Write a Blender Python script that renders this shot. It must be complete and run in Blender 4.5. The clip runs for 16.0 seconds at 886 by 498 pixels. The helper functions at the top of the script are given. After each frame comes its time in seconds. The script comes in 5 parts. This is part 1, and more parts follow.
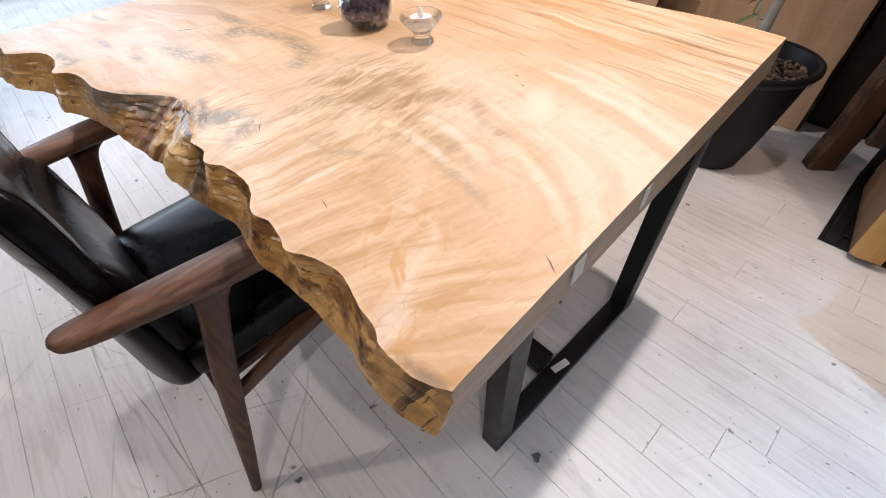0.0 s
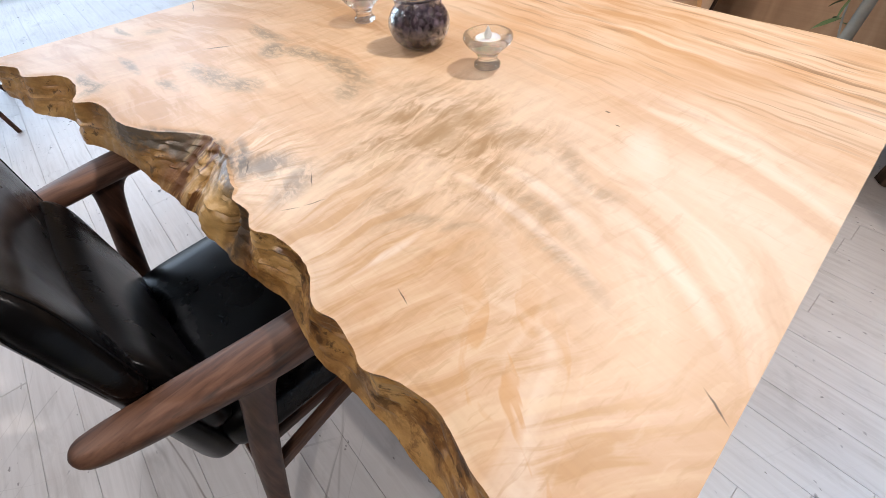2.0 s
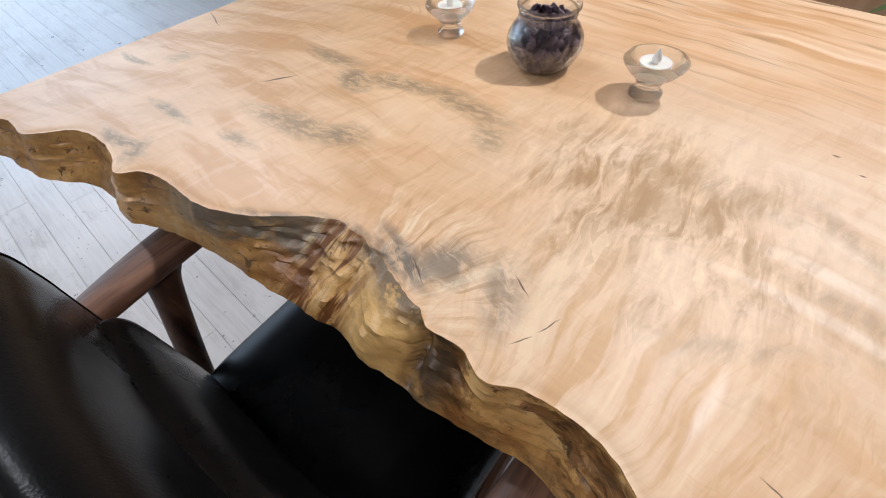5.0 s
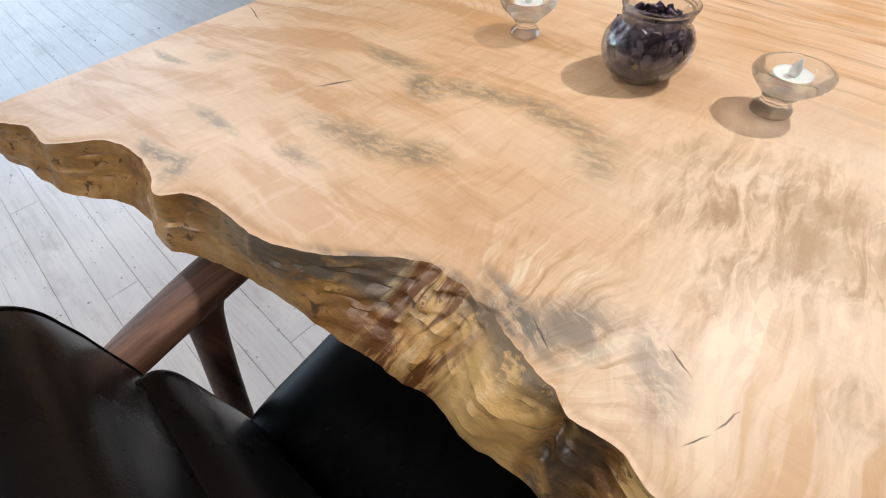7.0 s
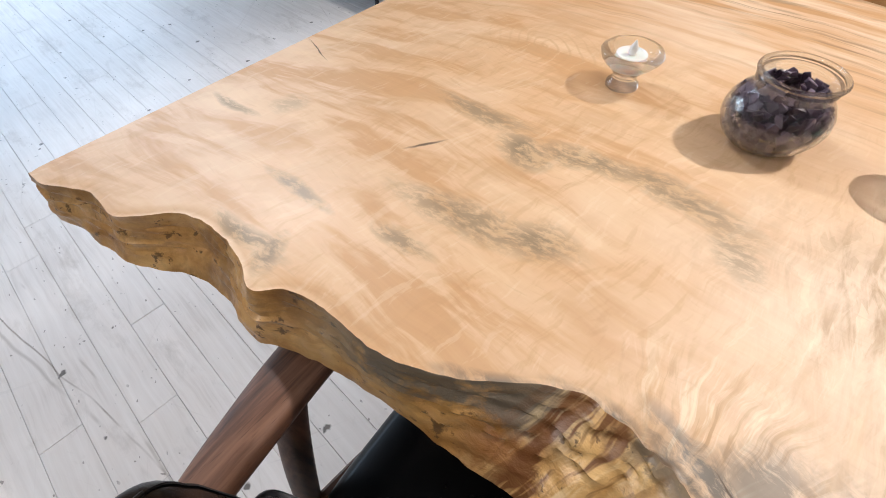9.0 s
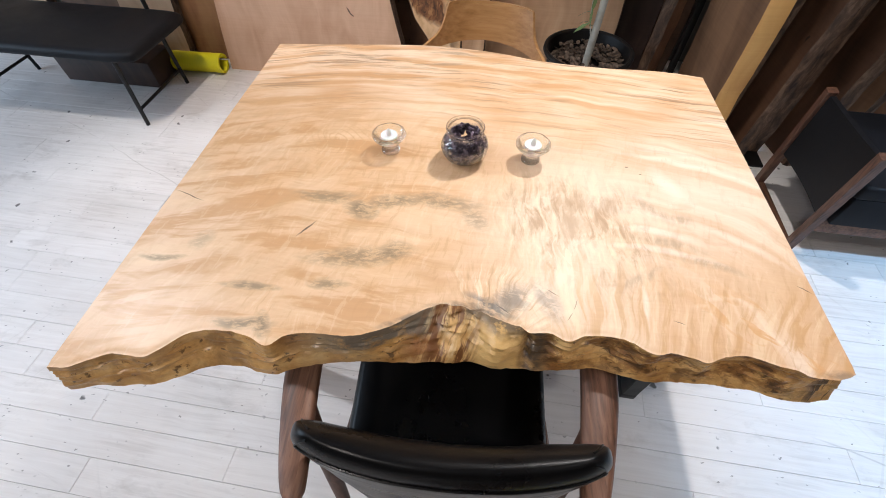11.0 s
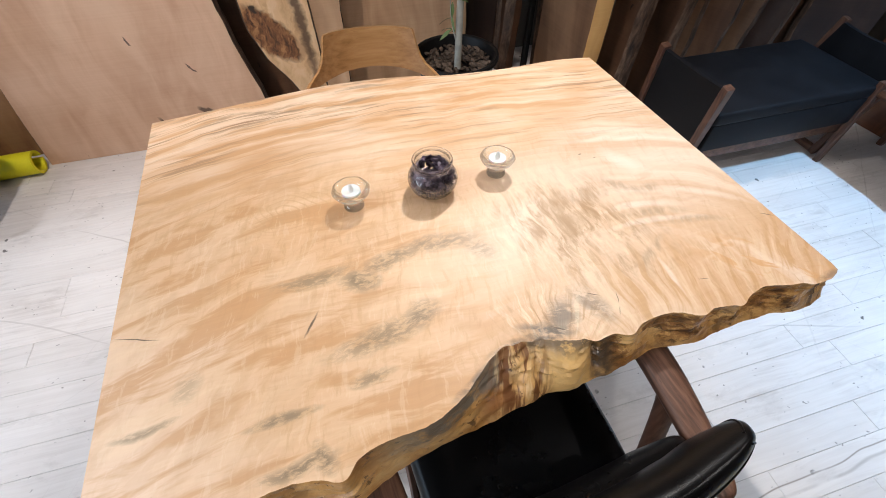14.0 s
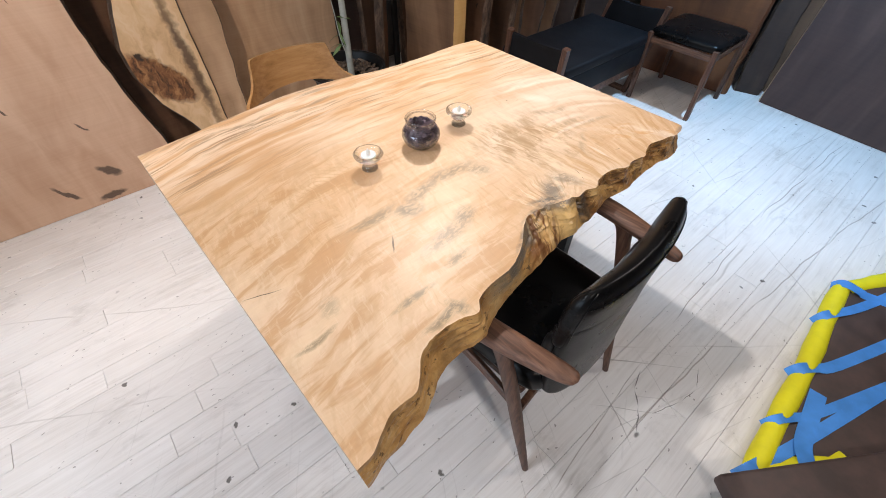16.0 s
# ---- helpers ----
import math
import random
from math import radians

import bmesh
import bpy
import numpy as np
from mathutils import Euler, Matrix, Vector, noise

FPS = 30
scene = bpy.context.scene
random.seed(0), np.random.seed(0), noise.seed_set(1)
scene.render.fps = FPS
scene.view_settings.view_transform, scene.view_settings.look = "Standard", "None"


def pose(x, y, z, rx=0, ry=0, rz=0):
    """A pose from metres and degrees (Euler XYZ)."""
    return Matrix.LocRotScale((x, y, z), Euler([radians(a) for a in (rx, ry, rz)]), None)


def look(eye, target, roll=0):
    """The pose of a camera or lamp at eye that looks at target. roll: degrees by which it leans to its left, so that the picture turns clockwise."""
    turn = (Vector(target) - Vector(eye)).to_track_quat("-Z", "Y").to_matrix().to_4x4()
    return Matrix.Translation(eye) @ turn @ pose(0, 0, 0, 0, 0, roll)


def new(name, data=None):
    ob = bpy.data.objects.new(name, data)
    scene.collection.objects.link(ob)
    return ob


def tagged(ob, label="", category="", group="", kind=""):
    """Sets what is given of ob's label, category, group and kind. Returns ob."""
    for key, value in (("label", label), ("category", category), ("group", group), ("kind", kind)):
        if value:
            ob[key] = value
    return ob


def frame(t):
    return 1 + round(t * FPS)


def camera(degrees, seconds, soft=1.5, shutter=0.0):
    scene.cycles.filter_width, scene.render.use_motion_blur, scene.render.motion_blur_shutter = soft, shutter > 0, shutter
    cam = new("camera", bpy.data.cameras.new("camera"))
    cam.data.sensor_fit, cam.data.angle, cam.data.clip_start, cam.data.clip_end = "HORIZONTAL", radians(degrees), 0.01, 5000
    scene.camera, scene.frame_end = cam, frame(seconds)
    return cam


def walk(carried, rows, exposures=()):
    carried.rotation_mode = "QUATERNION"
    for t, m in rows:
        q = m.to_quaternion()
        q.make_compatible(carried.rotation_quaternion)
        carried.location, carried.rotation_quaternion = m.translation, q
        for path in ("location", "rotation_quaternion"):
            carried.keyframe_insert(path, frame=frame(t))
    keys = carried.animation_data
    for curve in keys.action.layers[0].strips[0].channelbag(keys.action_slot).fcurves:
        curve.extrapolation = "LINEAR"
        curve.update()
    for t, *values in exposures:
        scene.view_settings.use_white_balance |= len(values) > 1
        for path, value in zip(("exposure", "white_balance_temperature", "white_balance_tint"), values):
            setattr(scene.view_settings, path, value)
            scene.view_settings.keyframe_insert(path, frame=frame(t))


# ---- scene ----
cam = camera(93.6, 16.0, soft=0.95)
METRES, EYE, TILT, LEAN, TURN = 8.0, 1.5, 0.0, 0.0, 0.0
PATH = [
    (0, (0.783, -0.41, 1.024), (-0.253, 0.485, -0.434), -3.4),
    (0.5, (0.749, -0.421, 1.026), (-0.286, 0.477, -0.431), -3.7),
    (1, (0.703, -0.416, 1.032), (-0.336, 0.467, -0.431), -4.3),
    (1.5, (0.665, -0.394, 1.03), (-0.374, 0.467, -0.447), -4.5),
    (2, (0.622, -0.377, 1.03), (-0.431, 0.45, -0.455), -4.7),
    (2.5, (0.573, -0.366, 1.035), (-0.498, 0.435, -0.452), -5.1),
    (3, (0.515, -0.371, 1.04), (-0.539, 0.412, -0.469), -5.3),
    (3.5, (0.449, -0.398, 1.047), (-0.572, 0.408, -0.472), -5.0),
    (4, (0.396, -0.415, 1.049), (-0.576, 0.414, -0.49), -4.8),
    (4.2, (0.374, -0.422, 1.054), (-0.574, 0.423, -0.491), -4.6),
    (6.3, (0.218, -0.445, 0.994), (-0.645, 0.486, -0.551), -3.2),
    (6.5, (0.206, -0.446, 0.997), (-0.666, 0.475, -0.549), -3.1),
    (7, (0.171, -0.441, 1.008), (-0.712, 0.437, -0.557), -3.1),
    (7.5, (0.123, -0.44, 1.013), (-0.787, 0.391, -0.562), -2.7),
    (8, (0.07, -0.436, 1.012), (-0.854, 0.355, -0.575), -2.2),
    (8.2, (0.052, -0.435, 1.009), (-0.878, 0.35, -0.577), -1.9),
    (10.3, (-0.01, -0.553, 1.233), (-0.429, 0.566, -0.371), 0.1),
    (10.5, (0.013, -0.587, 1.276), (-0.326, 0.565, -0.323), 0.3),
    (11, (0.073, -0.665, 1.361), (-0.121, 0.542, -0.222), 0.0),
    (11.5, (0.091, -0.711, 1.388), (-0.032, 0.526, -0.179), -0.7),
    (12, (0.091, -0.729, 1.397), (-0.008, 0.533, -0.152), -1.4),
    (12.5, (0.088, -0.729, 1.397), (0.024, 0.542, -0.146), -1.5),
    (13, (0.066, -0.712, 1.385), (0.073, 0.56, -0.158), -1.4),
    (13.5, (-0.025, -0.65, 1.359), (0.121, 0.61, -0.187), -0.9),
    (14, (-0.164, -0.566, 1.353), (0.177, 0.651, -0.197), -0.2),
    (14.5, (-0.29, -0.543, 1.351), (0.247, 0.612, -0.191), 0.4),
    (15, (-0.442, -0.6, 1.371), (0.254, 0.495, -0.151), 0.7),
    (15.5, (-0.545, -0.666, 1.375), (0.264, 0.381, -0.124), 0.9),
    (16, (-0.61, -0.723, 1.399), (0.259, 0.306, -0.079), 0.6),
]
walk(cam, [(t, look(eye, target, roll)) for t, eye, target, roll in PATH],
     exposures=((0, -0.1, 6700, 15), (1.5, -0.15, 6600, 14), (3.5, -0.34, 6120, 12), (7, -0.28, 6450, 10), (10.3, -0.06, 6360, 11), (11.5, 0.0, 6330, 11), (13, 0.03, 6330, 11), (14.5, -0.1, 6430, 11), (16, -0.03, 6500, 11)))

# ---- light ----
world = bpy.data.worlds.new("sky")
scene.world = world
world.use_nodes = True
wn = world.node_tree.nodes
sky = wn.new("ShaderNodeTexSky")
sky.sky_type, sky.sun_disc, sky.sun_elevation, sky.sun_rotation = "NISHITA", False, radians(40), radians(-60)
world.node_tree.links.new(sky.outputs[0], wn["Background"].inputs[0])
wn["Background"].inputs[1].default_value = 0.12


def spot(name, at, to, watts, color, angle=110, blend=0.5, size=0.03):
    d = bpy.data.lights.new(name, "SPOT")
    d.energy, d.color, d.spot_size, d.spot_blend, d.shadow_soft_size = watts, color, radians(angle), blend, size
    ob = new(name, d)
    ob.matrix_world = look(at, to)
    return ob


def area(name, at, to, watts, color, sx, sy):
    d = bpy.data.lights.new(name, "AREA")
    d.energy, d.color, d.shape, d.size, d.size_y = watts, color, "RECTANGLE", sx, sy
    ob = new(name, d)
    ob.matrix_world = look(at, to)
    return ob


WARM, COOL, BLUE, DAY = (1.0, 0.945, 0.895), (0.92, 0.955, 1.0), (0.38, 0.67, 1.0), (0.62, 0.80, 1.0)
spot("unseen_spot", (0.5, 0.72, 2.06), (0.58, 0.1, 0.7), 103, WARM, 106, 0.85)
spot("unseen_spot", (-1.8, 0.1, 2.3), (-0.95, -0.12, 0.2), 96, COOL, 84, 0.7)
# unseen blue fill added to tint and brighten the right floor like daylight
spot("unseen_spot", (2.1, -0.2, 2.35), (2.2, -0.05, 0.0), 265, BLUE, 78, 0.8)
# four unseen fills added to brighten table front, near floor, wall slabs and rack
spot("unseen_spot", (1.45, -0.9, 2.35), (0.85, -0.6, 0.5), 42, WARM, 90, 0.8)
spot("unseen_spot", (-0.8, -1.9, 2.35), (-0.3, -0.92, 0.0), 62, (1.0, 0.91, 0.84), 100, 0.7)
spot("unseen_spot", (-1.0, 0.45, 2.3), (-1.15, 1.6, 0.95), 100, (1.0, 0.91, 0.83), 110, 0.7)
spot("unseen_spot", (1.5, 0.25, 2.4), (1.65, 1.5, 0.95), 48, (1.0, 0.86, 0.74), 84, 0.7)
area("window_light", (-4.95, -0.6, 1.5), (-2.6, -0.4, 0.0), 100, DAY, 3.0, 1.9)


# ---- materials ----
class Graph:
    """A node material, written from the texture to the surface."""

    def __init__(self, name):
        self.m = bpy.data.materials.new(name)
        self.m.use_nodes = True
        self.t = self.m.node_tree
        self.b = self.t.nodes["Principled BSDF"]

    def node(self, kind, ins=(), **attrs):
        n = self.t.nodes.new(kind)
        for k, v in attrs.items():
            if k == "operation": n.operation = v
            elif k == "blend_type": n.blend_type = v
            elif k == "data_type": n.data_type = v
            elif k == "feature": n.feature = v
            elif k == "noise_dimensions": n.noise_dimensions = v
            elif k == "wave_type": n.wave_type = v
            elif k == "bands_direction": n.bands_direction = v
        for k, v in dict(ins).items():
            self.put(n.inputs[k], v)
        return n

    def put(self, socket, v):
        if isinstance(v, bpy.types.NodeSocket):
            self.t.links.new(v, socket)
        else:
            if isinstance(v, (tuple, list)) and len(v) == 3 and socket.type == "RGBA":
                v = (*v, 1)
            socket.default_value = v

    def obj(self): return self.node("ShaderNodeTexCoord").outputs["Object"]
    def pos(self): return self.node("ShaderNodeNewGeometry").outputs["Position"]
    def rand(self): return self.node("ShaderNodeObjectInfo").outputs["Random"]
    def island(self): return self.node("ShaderNodeNewGeometry").outputs["Random Per Island"]

    def map(self, vec, scale=(1, 1, 1), loc=(0, 0, 0), rot=0.0):
        n = self.node("ShaderNodeMapping", {"Vector": vec})
        n.inputs["Location"].default_value, n.inputs["Scale"].default_value = loc, scale
        n.inputs["Rotation"].default_value = (0, 0, radians(rot))
        return n.outputs[0]

    def aim(self, vec, scale, rot, loc=(0, 0, 0)):
        """Coordinates stretched along a direction rot degrees from x."""
        return self.map(self.map(vec, rot=-rot), scale, loc)

    def noise(self, vec, scale=5, detail=4, rough=0.55, dist=0.0, color=False):
        n = self.node("ShaderNodeTexNoise", {"Vector": vec, "Scale": scale, "Detail": detail, "Roughness": rough, "Distortion": dist})
        return n.outputs["Color" if color else 0]

    def voronoi(self, vec, scale=5, feature="F1", rnd=1.0, out="Distance"):
        n = self.node("ShaderNodeTexVoronoi", {"Vector": vec, "Scale": scale, "Randomness": rnd}, feature=feature)
        return n.outputs[out]

    def math(self, op, a, b=0.0, clamp=False):
        n = self.node("ShaderNodeMath", operation=op)
        self.put(n.inputs[0], a), self.put(n.inputs[1], b)
        n.use_clamp = clamp
        return n.outputs[0]

    def vec(self, op, a, b=(0, 0, 0)):
        n = self.node("ShaderNodeVectorMath", operation=op)
        self.put(n.inputs[0], a), self.put(n.inputs[1], b)
        return n.outputs["Value" if op in ("LENGTH", "DISTANCE", "DOT_PRODUCT") else 0]

    def warp(self, vec, scale, amount, detail=2):
        c = self.noise(vec, scale, detail, color=True)
        d = self.vec("MULTIPLY", self.vec("SUBTRACT", c, (0.5, 0.5, 0.5)), (amount, amount, amount))
        return self.vec("ADD", vec, d)

    def span(self, v, a, b, c=0.0, d=1.0):
        n = self.node("ShaderNodeMapRange", {"Value": v, "From Min": a, "From Max": b, "To Min": c, "To Max": d})
        return n.outputs[0]

    def ramp(self, fac, stops):
        n = self.node("ShaderNodeValToRGB", {"Fac": fac})
        els = n.color_ramp.elements
        while len(els) < len(stops):
            els.new(0.5)
        for e, (p, c) in zip(els, stops):
            e.position, e.color = p, (*c, 1)
        return n.outputs[0]

    def mix(self, fac, a, b, blend="MIX"):
        n = self.node("ShaderNodeMix", data_type="RGBA", blend_type=blend)
        self.put(n.inputs[0], fac), self.put(n.inputs[6], a), self.put(n.inputs[7], b)
        return n.outputs[2]

    def blob(self, vec, cx, cy, rx, ry, rot=0.0, soft=0.6):
        """1 inside an ellipse of the plan, fading to 0 at its rim."""
        a = radians(rot)
        v = self.map(self.vec("SUBTRACT", vec, (cx, cy, 0)), rot=-rot)
        v = self.vec("MULTIPLY", v, (1 / rx, 1 / ry, 0.0))
        return self.span(self.vec("LENGTH", v), 1.0, 1.0 - soft)

    def curl(self, vec, cx, cy, half, wide, rot=0.0, bend=0.0):
        """1 along a bent stroke of the plan, fading to its sides and ends."""
        q = self.node("ShaderNodeSeparateXYZ", {"Vector": self.map(self.vec("SUBTRACT", vec, (cx, cy, 0)), rot=-rot)})
        u, v = q.outputs[0], q.outputs[1]
        v = self.math("SUBTRACT", v, self.math("MULTIPLY", self.math("MULTIPLY", u, u), bend))
        e = self.node("ShaderNodeCombineXYZ", {"X": self.math("DIVIDE", u, half), "Y": self.math("DIVIDE", v, wide)}).outputs[0]
        return self.span(self.vec("LENGTH", e), 1.15, 0.35)

    def done(self, color, rough=0.5, height=None, bump=0.3, dist=0.002, **more):
        self.put(self.b.inputs["Base Color"], color)
        self.put(self.b.inputs["Roughness"], rough)
        if height is not None:
            n = self.node("ShaderNodeBump", {"Height": height, "Strength": bump, "Distance": dist})
            self.t.links.new(n.outputs[0], self.b.inputs["Normal"])
        for k, v in more.items():
            self.put(self.b.inputs[k.replace("_", " ")], v)
        return self.m


def table_wood():
    g = Graph("pale figured wood")
    p = g.obj()
    w = g.warp(p, 2.2, 0.16)
    w2 = g.warp(p, 7.0, 0.035)
    w3 = g.warp(w2, 26.0, 0.012)
    xyz = g.node("ShaderNodeSeparateXYZ", {"Vector": p})
    X, Y = xyz.outputs[0], xyz.outputs[1]
    cloud = g.noise(w, 3.4, 4, 0.55)
    col = g.ramp(cloud, [(0.3, (0.595, 0.36, 0.195)), (0.45, (0.675, 0.46, 0.29)), (0.58, (0.72, 0.535, 0.375)), (0.74, (0.765, 0.61, 0.475))])

    def lay(mask, amount, tone):
        nonlocal col
        col = g.mix(g.math("MULTIPLY", mask, amount), col, tone)

    def both(*masks):
        m = masks[0]
        for k in masks[1:]:
            m = g.math("MULTIPLY", m, k)
        return m

    def most(masks):
        m = masks[0]
        for k in masks[1:]:
            m = g.math("MAXIMUM", m, k)
        return m

    def polar(vec, cx, cy, across, along):
        """Coordinates round a centre: the angle and the distance, scaled."""
        d = g.node("ShaderNodeSeparateXYZ", {"Vector": g.vec("SUBTRACT", vec, (cx, cy, 0))})
        a = g.math("ARCTAN2", d.outputs[1], d.outputs[0])
        r = g.vec("LENGTH", g.vec("MULTIPLY", g.vec("SUBTRACT", vec, (cx, cy, 0)), (1, 1, 0)))
        return g.node("ShaderNodeCombineXYZ", {"X": g.math("MULTIPLY", a, across), "Y": g.math("MULTIPLY", r, along)}).outputs[0], r

    def cells(vec, scale):
        """A random value for each of many stretched, sharp-edged flecks."""
        n = g.node("ShaderNodeTexVoronoi", {"Vector": g.vec("MULTIPLY", vec, scale), "Scale": 1.0, "Randomness": 1.0}, feature="F1")
        return g.node("ShaderNodeSeparateXYZ", {"Vector": n.outputs["Color"]}).outputs[0]

    # paler pink wood at the right back, with the sheen there put into the colour
    lay(g.blob(w, 0.52, 0.12, 0.30, 0.26, -20, 0.9), 0.55, (0.80, 0.67, 0.565))
    # long grain of the far part: it swells with the far edge
    bow = g.math("MULTIPLY", g.math("POWER", g.math("MINIMUM", g.math("ADD", X, 0.12), 0.0), 2.0), 0.36)
    bow = g.math("ADD", bow, g.math("MULTIPLY", g.math("POWER", g.math("MAXIMUM", X, 0.0), 2.0), 0.10))
    wx = g.node("ShaderNodeSeparateXYZ", {"Vector": g.warp(w2, 2.0, 0.05)})
    flow = g.node("ShaderNodeCombineXYZ", {"X": wx.outputs[0], "Y": g.math("ADD", wx.outputs[1], bow)}).outputs[0]
    back = g.span(g.math("ADD", Y, bow), 0.10, 0.42)
    long = g.noise(g.map(flow, (1.2, 12, 1)), 2.6, 5, 0.55, 0.3)
    lay(both(g.span(long, 0.49, 0.61), back), 0.85, (0.54, 0.295, 0.13))
    lay(both(g.span(long, 0.46, 0.34), back), 0.5, (0.85, 0.70, 0.55))
    thin = g.noise(g.map(flow, (1.5, 34, 1), (3, 1, 0)), 1.9, 4, 0.62, 0.2)
    gate = g.span(g.noise(g.map(flow, (1.2, 3, 1), (7, 7, 0)), 2.4, 3), 0.40, 0.56)
    lay(both(g.span(thin, 0.53, 0.62), back, gate), 0.9, (0.31, 0.185, 0.10))
    dusk = g.noise(g.map(flow, (2.2, 16, 1), (6, 4, 0)), 2.0, 5, 0.65, 0.3)
    lay(both(g.span(dusk, 0.55, 0.66), g.span(Y, 0.30, 0.48), g.span(X, 0.25, -0.1)), 0.75, (0.30, 0.215, 0.14))
    # broad smears over the near left, crossed by slanting bars
    left = both(g.span(X, 0.14, -0.12), g.span(Y, 0.36, 0.16))
    sm = g.noise(g.map(flow, (2.0, 10, 1), (1, 5, 0)), 1.9, 5, 0.6, 0.5)
    lay(left, 0.35, (0.67, 0.42, 0.215))
    lay(both(g.span(sm, 0.49, 0.58), left), 0.72, (0.52, 0.28, 0.12))
    sm2 = g.noise(g.aim(w2, (4, 9, 1), 62, (5, 3, 0)), 1.7, 4, 0.6, 0.4)
    lay(both(g.span(sm2, 0.52, 0.62), left), 0.3, (0.52, 0.335, 0.185))
    bars = g.noise(g.aim(w3, (5, 19, 1), 58, (2, 9, 0)), 1.5, 4, 0.6, 0.3)
    lay(both(g.span(bars, 0.52, 0.62), left), 0.3, (0.54, 0.325, 0.16))
    lay(both(g.span(sm, 0.44, 0.34), left), 0.4, (0.80, 0.61, 0.41))
    # ripples in wide arcs over the right end
    arc, arc_r = polar(g.warp(w2, 2.6, 0.09), 0.36, -0.36, 0.55, 20.0)
    band = g.noise(arc, 1.15, 3, 0.5, 0.5)
    right = both(g.span(X, 0.30, 0.42), g.span(arc_r, 0.17, 0.24), g.span(Y, 0.44, 0.26))
    lay(both(g.span(band, 0.50, 0.62), right), 0.55, (0.62, 0.41, 0.25))
    lay(both(g.span(band, 0.48, 0.33), right), 0.55, (0.85, 0.74, 0.64))
    silk = g.noise(g.vec("MULTIPLY", arc, (5.0, 0.55, 1)), 1.6, 4, 0.6, 0.4)
    lay(both(g.span(silk, 0.53, 0.66), right), 0.4, (0.60, 0.40, 0.245))
    # a bright vein along the inner ripples, and smoky shade below it
    veins = most([g.curl(g.warp(p, 18, 0.012), *c) for c in BRIGHT_VEINS])
    lay(veins, 0.55, (0.86, 0.76, 0.67))
    smoke = most([g.curl(w3, *c) for c in SMOKE])
    fray = g.span(g.noise(g.aim(w3, (16, 60, 1), 75), 1.2, 5, 0.7), 0.34, 0.56)
    lay(both(smoke, fray), 0.62, (0.40, 0.29, 0.19))
    # broken ripples before the middle: short, sharp-edged flecks across the grain
    turned = g.map(g.warp(w2, 9.0, 0.02), rot=-9)
    mid = g.blob(w2, 0.245, -0.085, 0.25, 0.21, -12, 0.7)
    fleck = g.noise(g.vec("MULTIPLY", turned, (58, 13, 1)), 1.0, 5, 0.62, 0.5)
    fleck2 = cells(g.map(turned, (1, 1, 1), (3.3, 1.7, 0)), (150, 34, 1))
    veil = g.noise(g.aim(w2, (5, 10, 1), 60, (4, 1, 0)), 1.5, 4, 0.6)
    lay(both(g.span(fleck, 0.48, 0.62), mid, g.span(veil, 0.40, 0.52, 0.4, 1.0)), 0.85, (0.36, 0.21, 0.095))
    lay(both(g.span(fleck, 0.44, 0.38), mid), 0.55, (0.84, 0.66, 0.46))
    lay(both(g.span(fleck2, 0.60, 0.7), mid, g.span(veil, 0.42, 0.54)), 0.4, (0.40, 0.25, 0.125))
    lay(both(g.span(veil, 0.48, 0.64), g.blob(w2, 0.25, -0.05, 0.22, 0.16, -20, 0.9)), 0.72, (0.41, 0.27, 0.145))
    # strokes that fan inwards from the live edge
    fan, fan_r = polar(g.warp(w2, 5.0, 0.05), 0.30, -0.75, 30.0, 5.5)
    run = g.noise(fan, 0.85, 4, 0.6, 0.5)
    near = both(g.span(Y, -0.13, -0.24), g.span(X, 0.10, 0.22))
    lay(both(g.span(run, 0.51, 0.60), near), 0.72, (0.545, 0.32, 0.145))
    lay(both(g.span(run, 0.47, 0.36), near), 0.42, (0.82, 0.66, 0.46))
    # orange tongues at the right corner
    tong = g.noise(g.aim(g.warp(w2, 14, 0.03), (7, 34, 1), -34), 1.1, 3, 0.5, 0.6)
    lay(both(g.span(tong, 0.51, 0.55), g.blob(w2, 0.565, -0.262, 0.15, 0.066, -30, 0.55)), 0.7, (0.62, 0.335, 0.135))
    # pale web before the right corner
    web = g.voronoi(g.warp(p, 10, 0.05), 21, "DISTANCE_TO_EDGE")
    lay(both(g.span(web, 0.10, 0.02), g.blob(w2, 0.505, -0.225, 0.085, 0.06, -20, 0.9)), 0.32, (0.88, 0.77, 0.63))
    # strands that rise out of the gnarl
    ray, ray_r = polar(g.warp(w2, 18, 0.018), 0.085, -0.39, 9.0, 5.0)
    strand = g.noise(ray, 1.3, 4, 0.6, 0.4)
    crown = g.blob(w2, 0.12, -0.262, 0.13, 0.075, -18, 0.7)
    lay(both(g.span(strand, 0.52, 0.60), crown), 0.7, (0.40, 0.235, 0.10))
    lay(both(g.span(strand, 0.46, 0.38), crown), 0.7, (0.84, 0.72, 0.52))
    # contour rings of a hidden bud
    rg = g.vec("LENGTH", g.vec("MULTIPLY", g.vec("SUBTRACT", g.warp(w2, 8, 0.05), (-0.31, 0.13, 0)), (1, 1.6, 0)))
    ring = g.math("SINE", g.math("MULTIPLY", rg, 360.0))
    lay(both(g.span(ring, 0.5, 0.95), g.blob(w2, -0.30, 0.12, 0.13, 0.085, 10, 0.8)), 0.5, (0.52, 0.32, 0.16))
    # short fine ticks across the grain
    tick = g.noise(g.aim(w3, (16, 85, 1), 82, (5, 5, 0)), 1.0, 4, 0.62, 0.3)
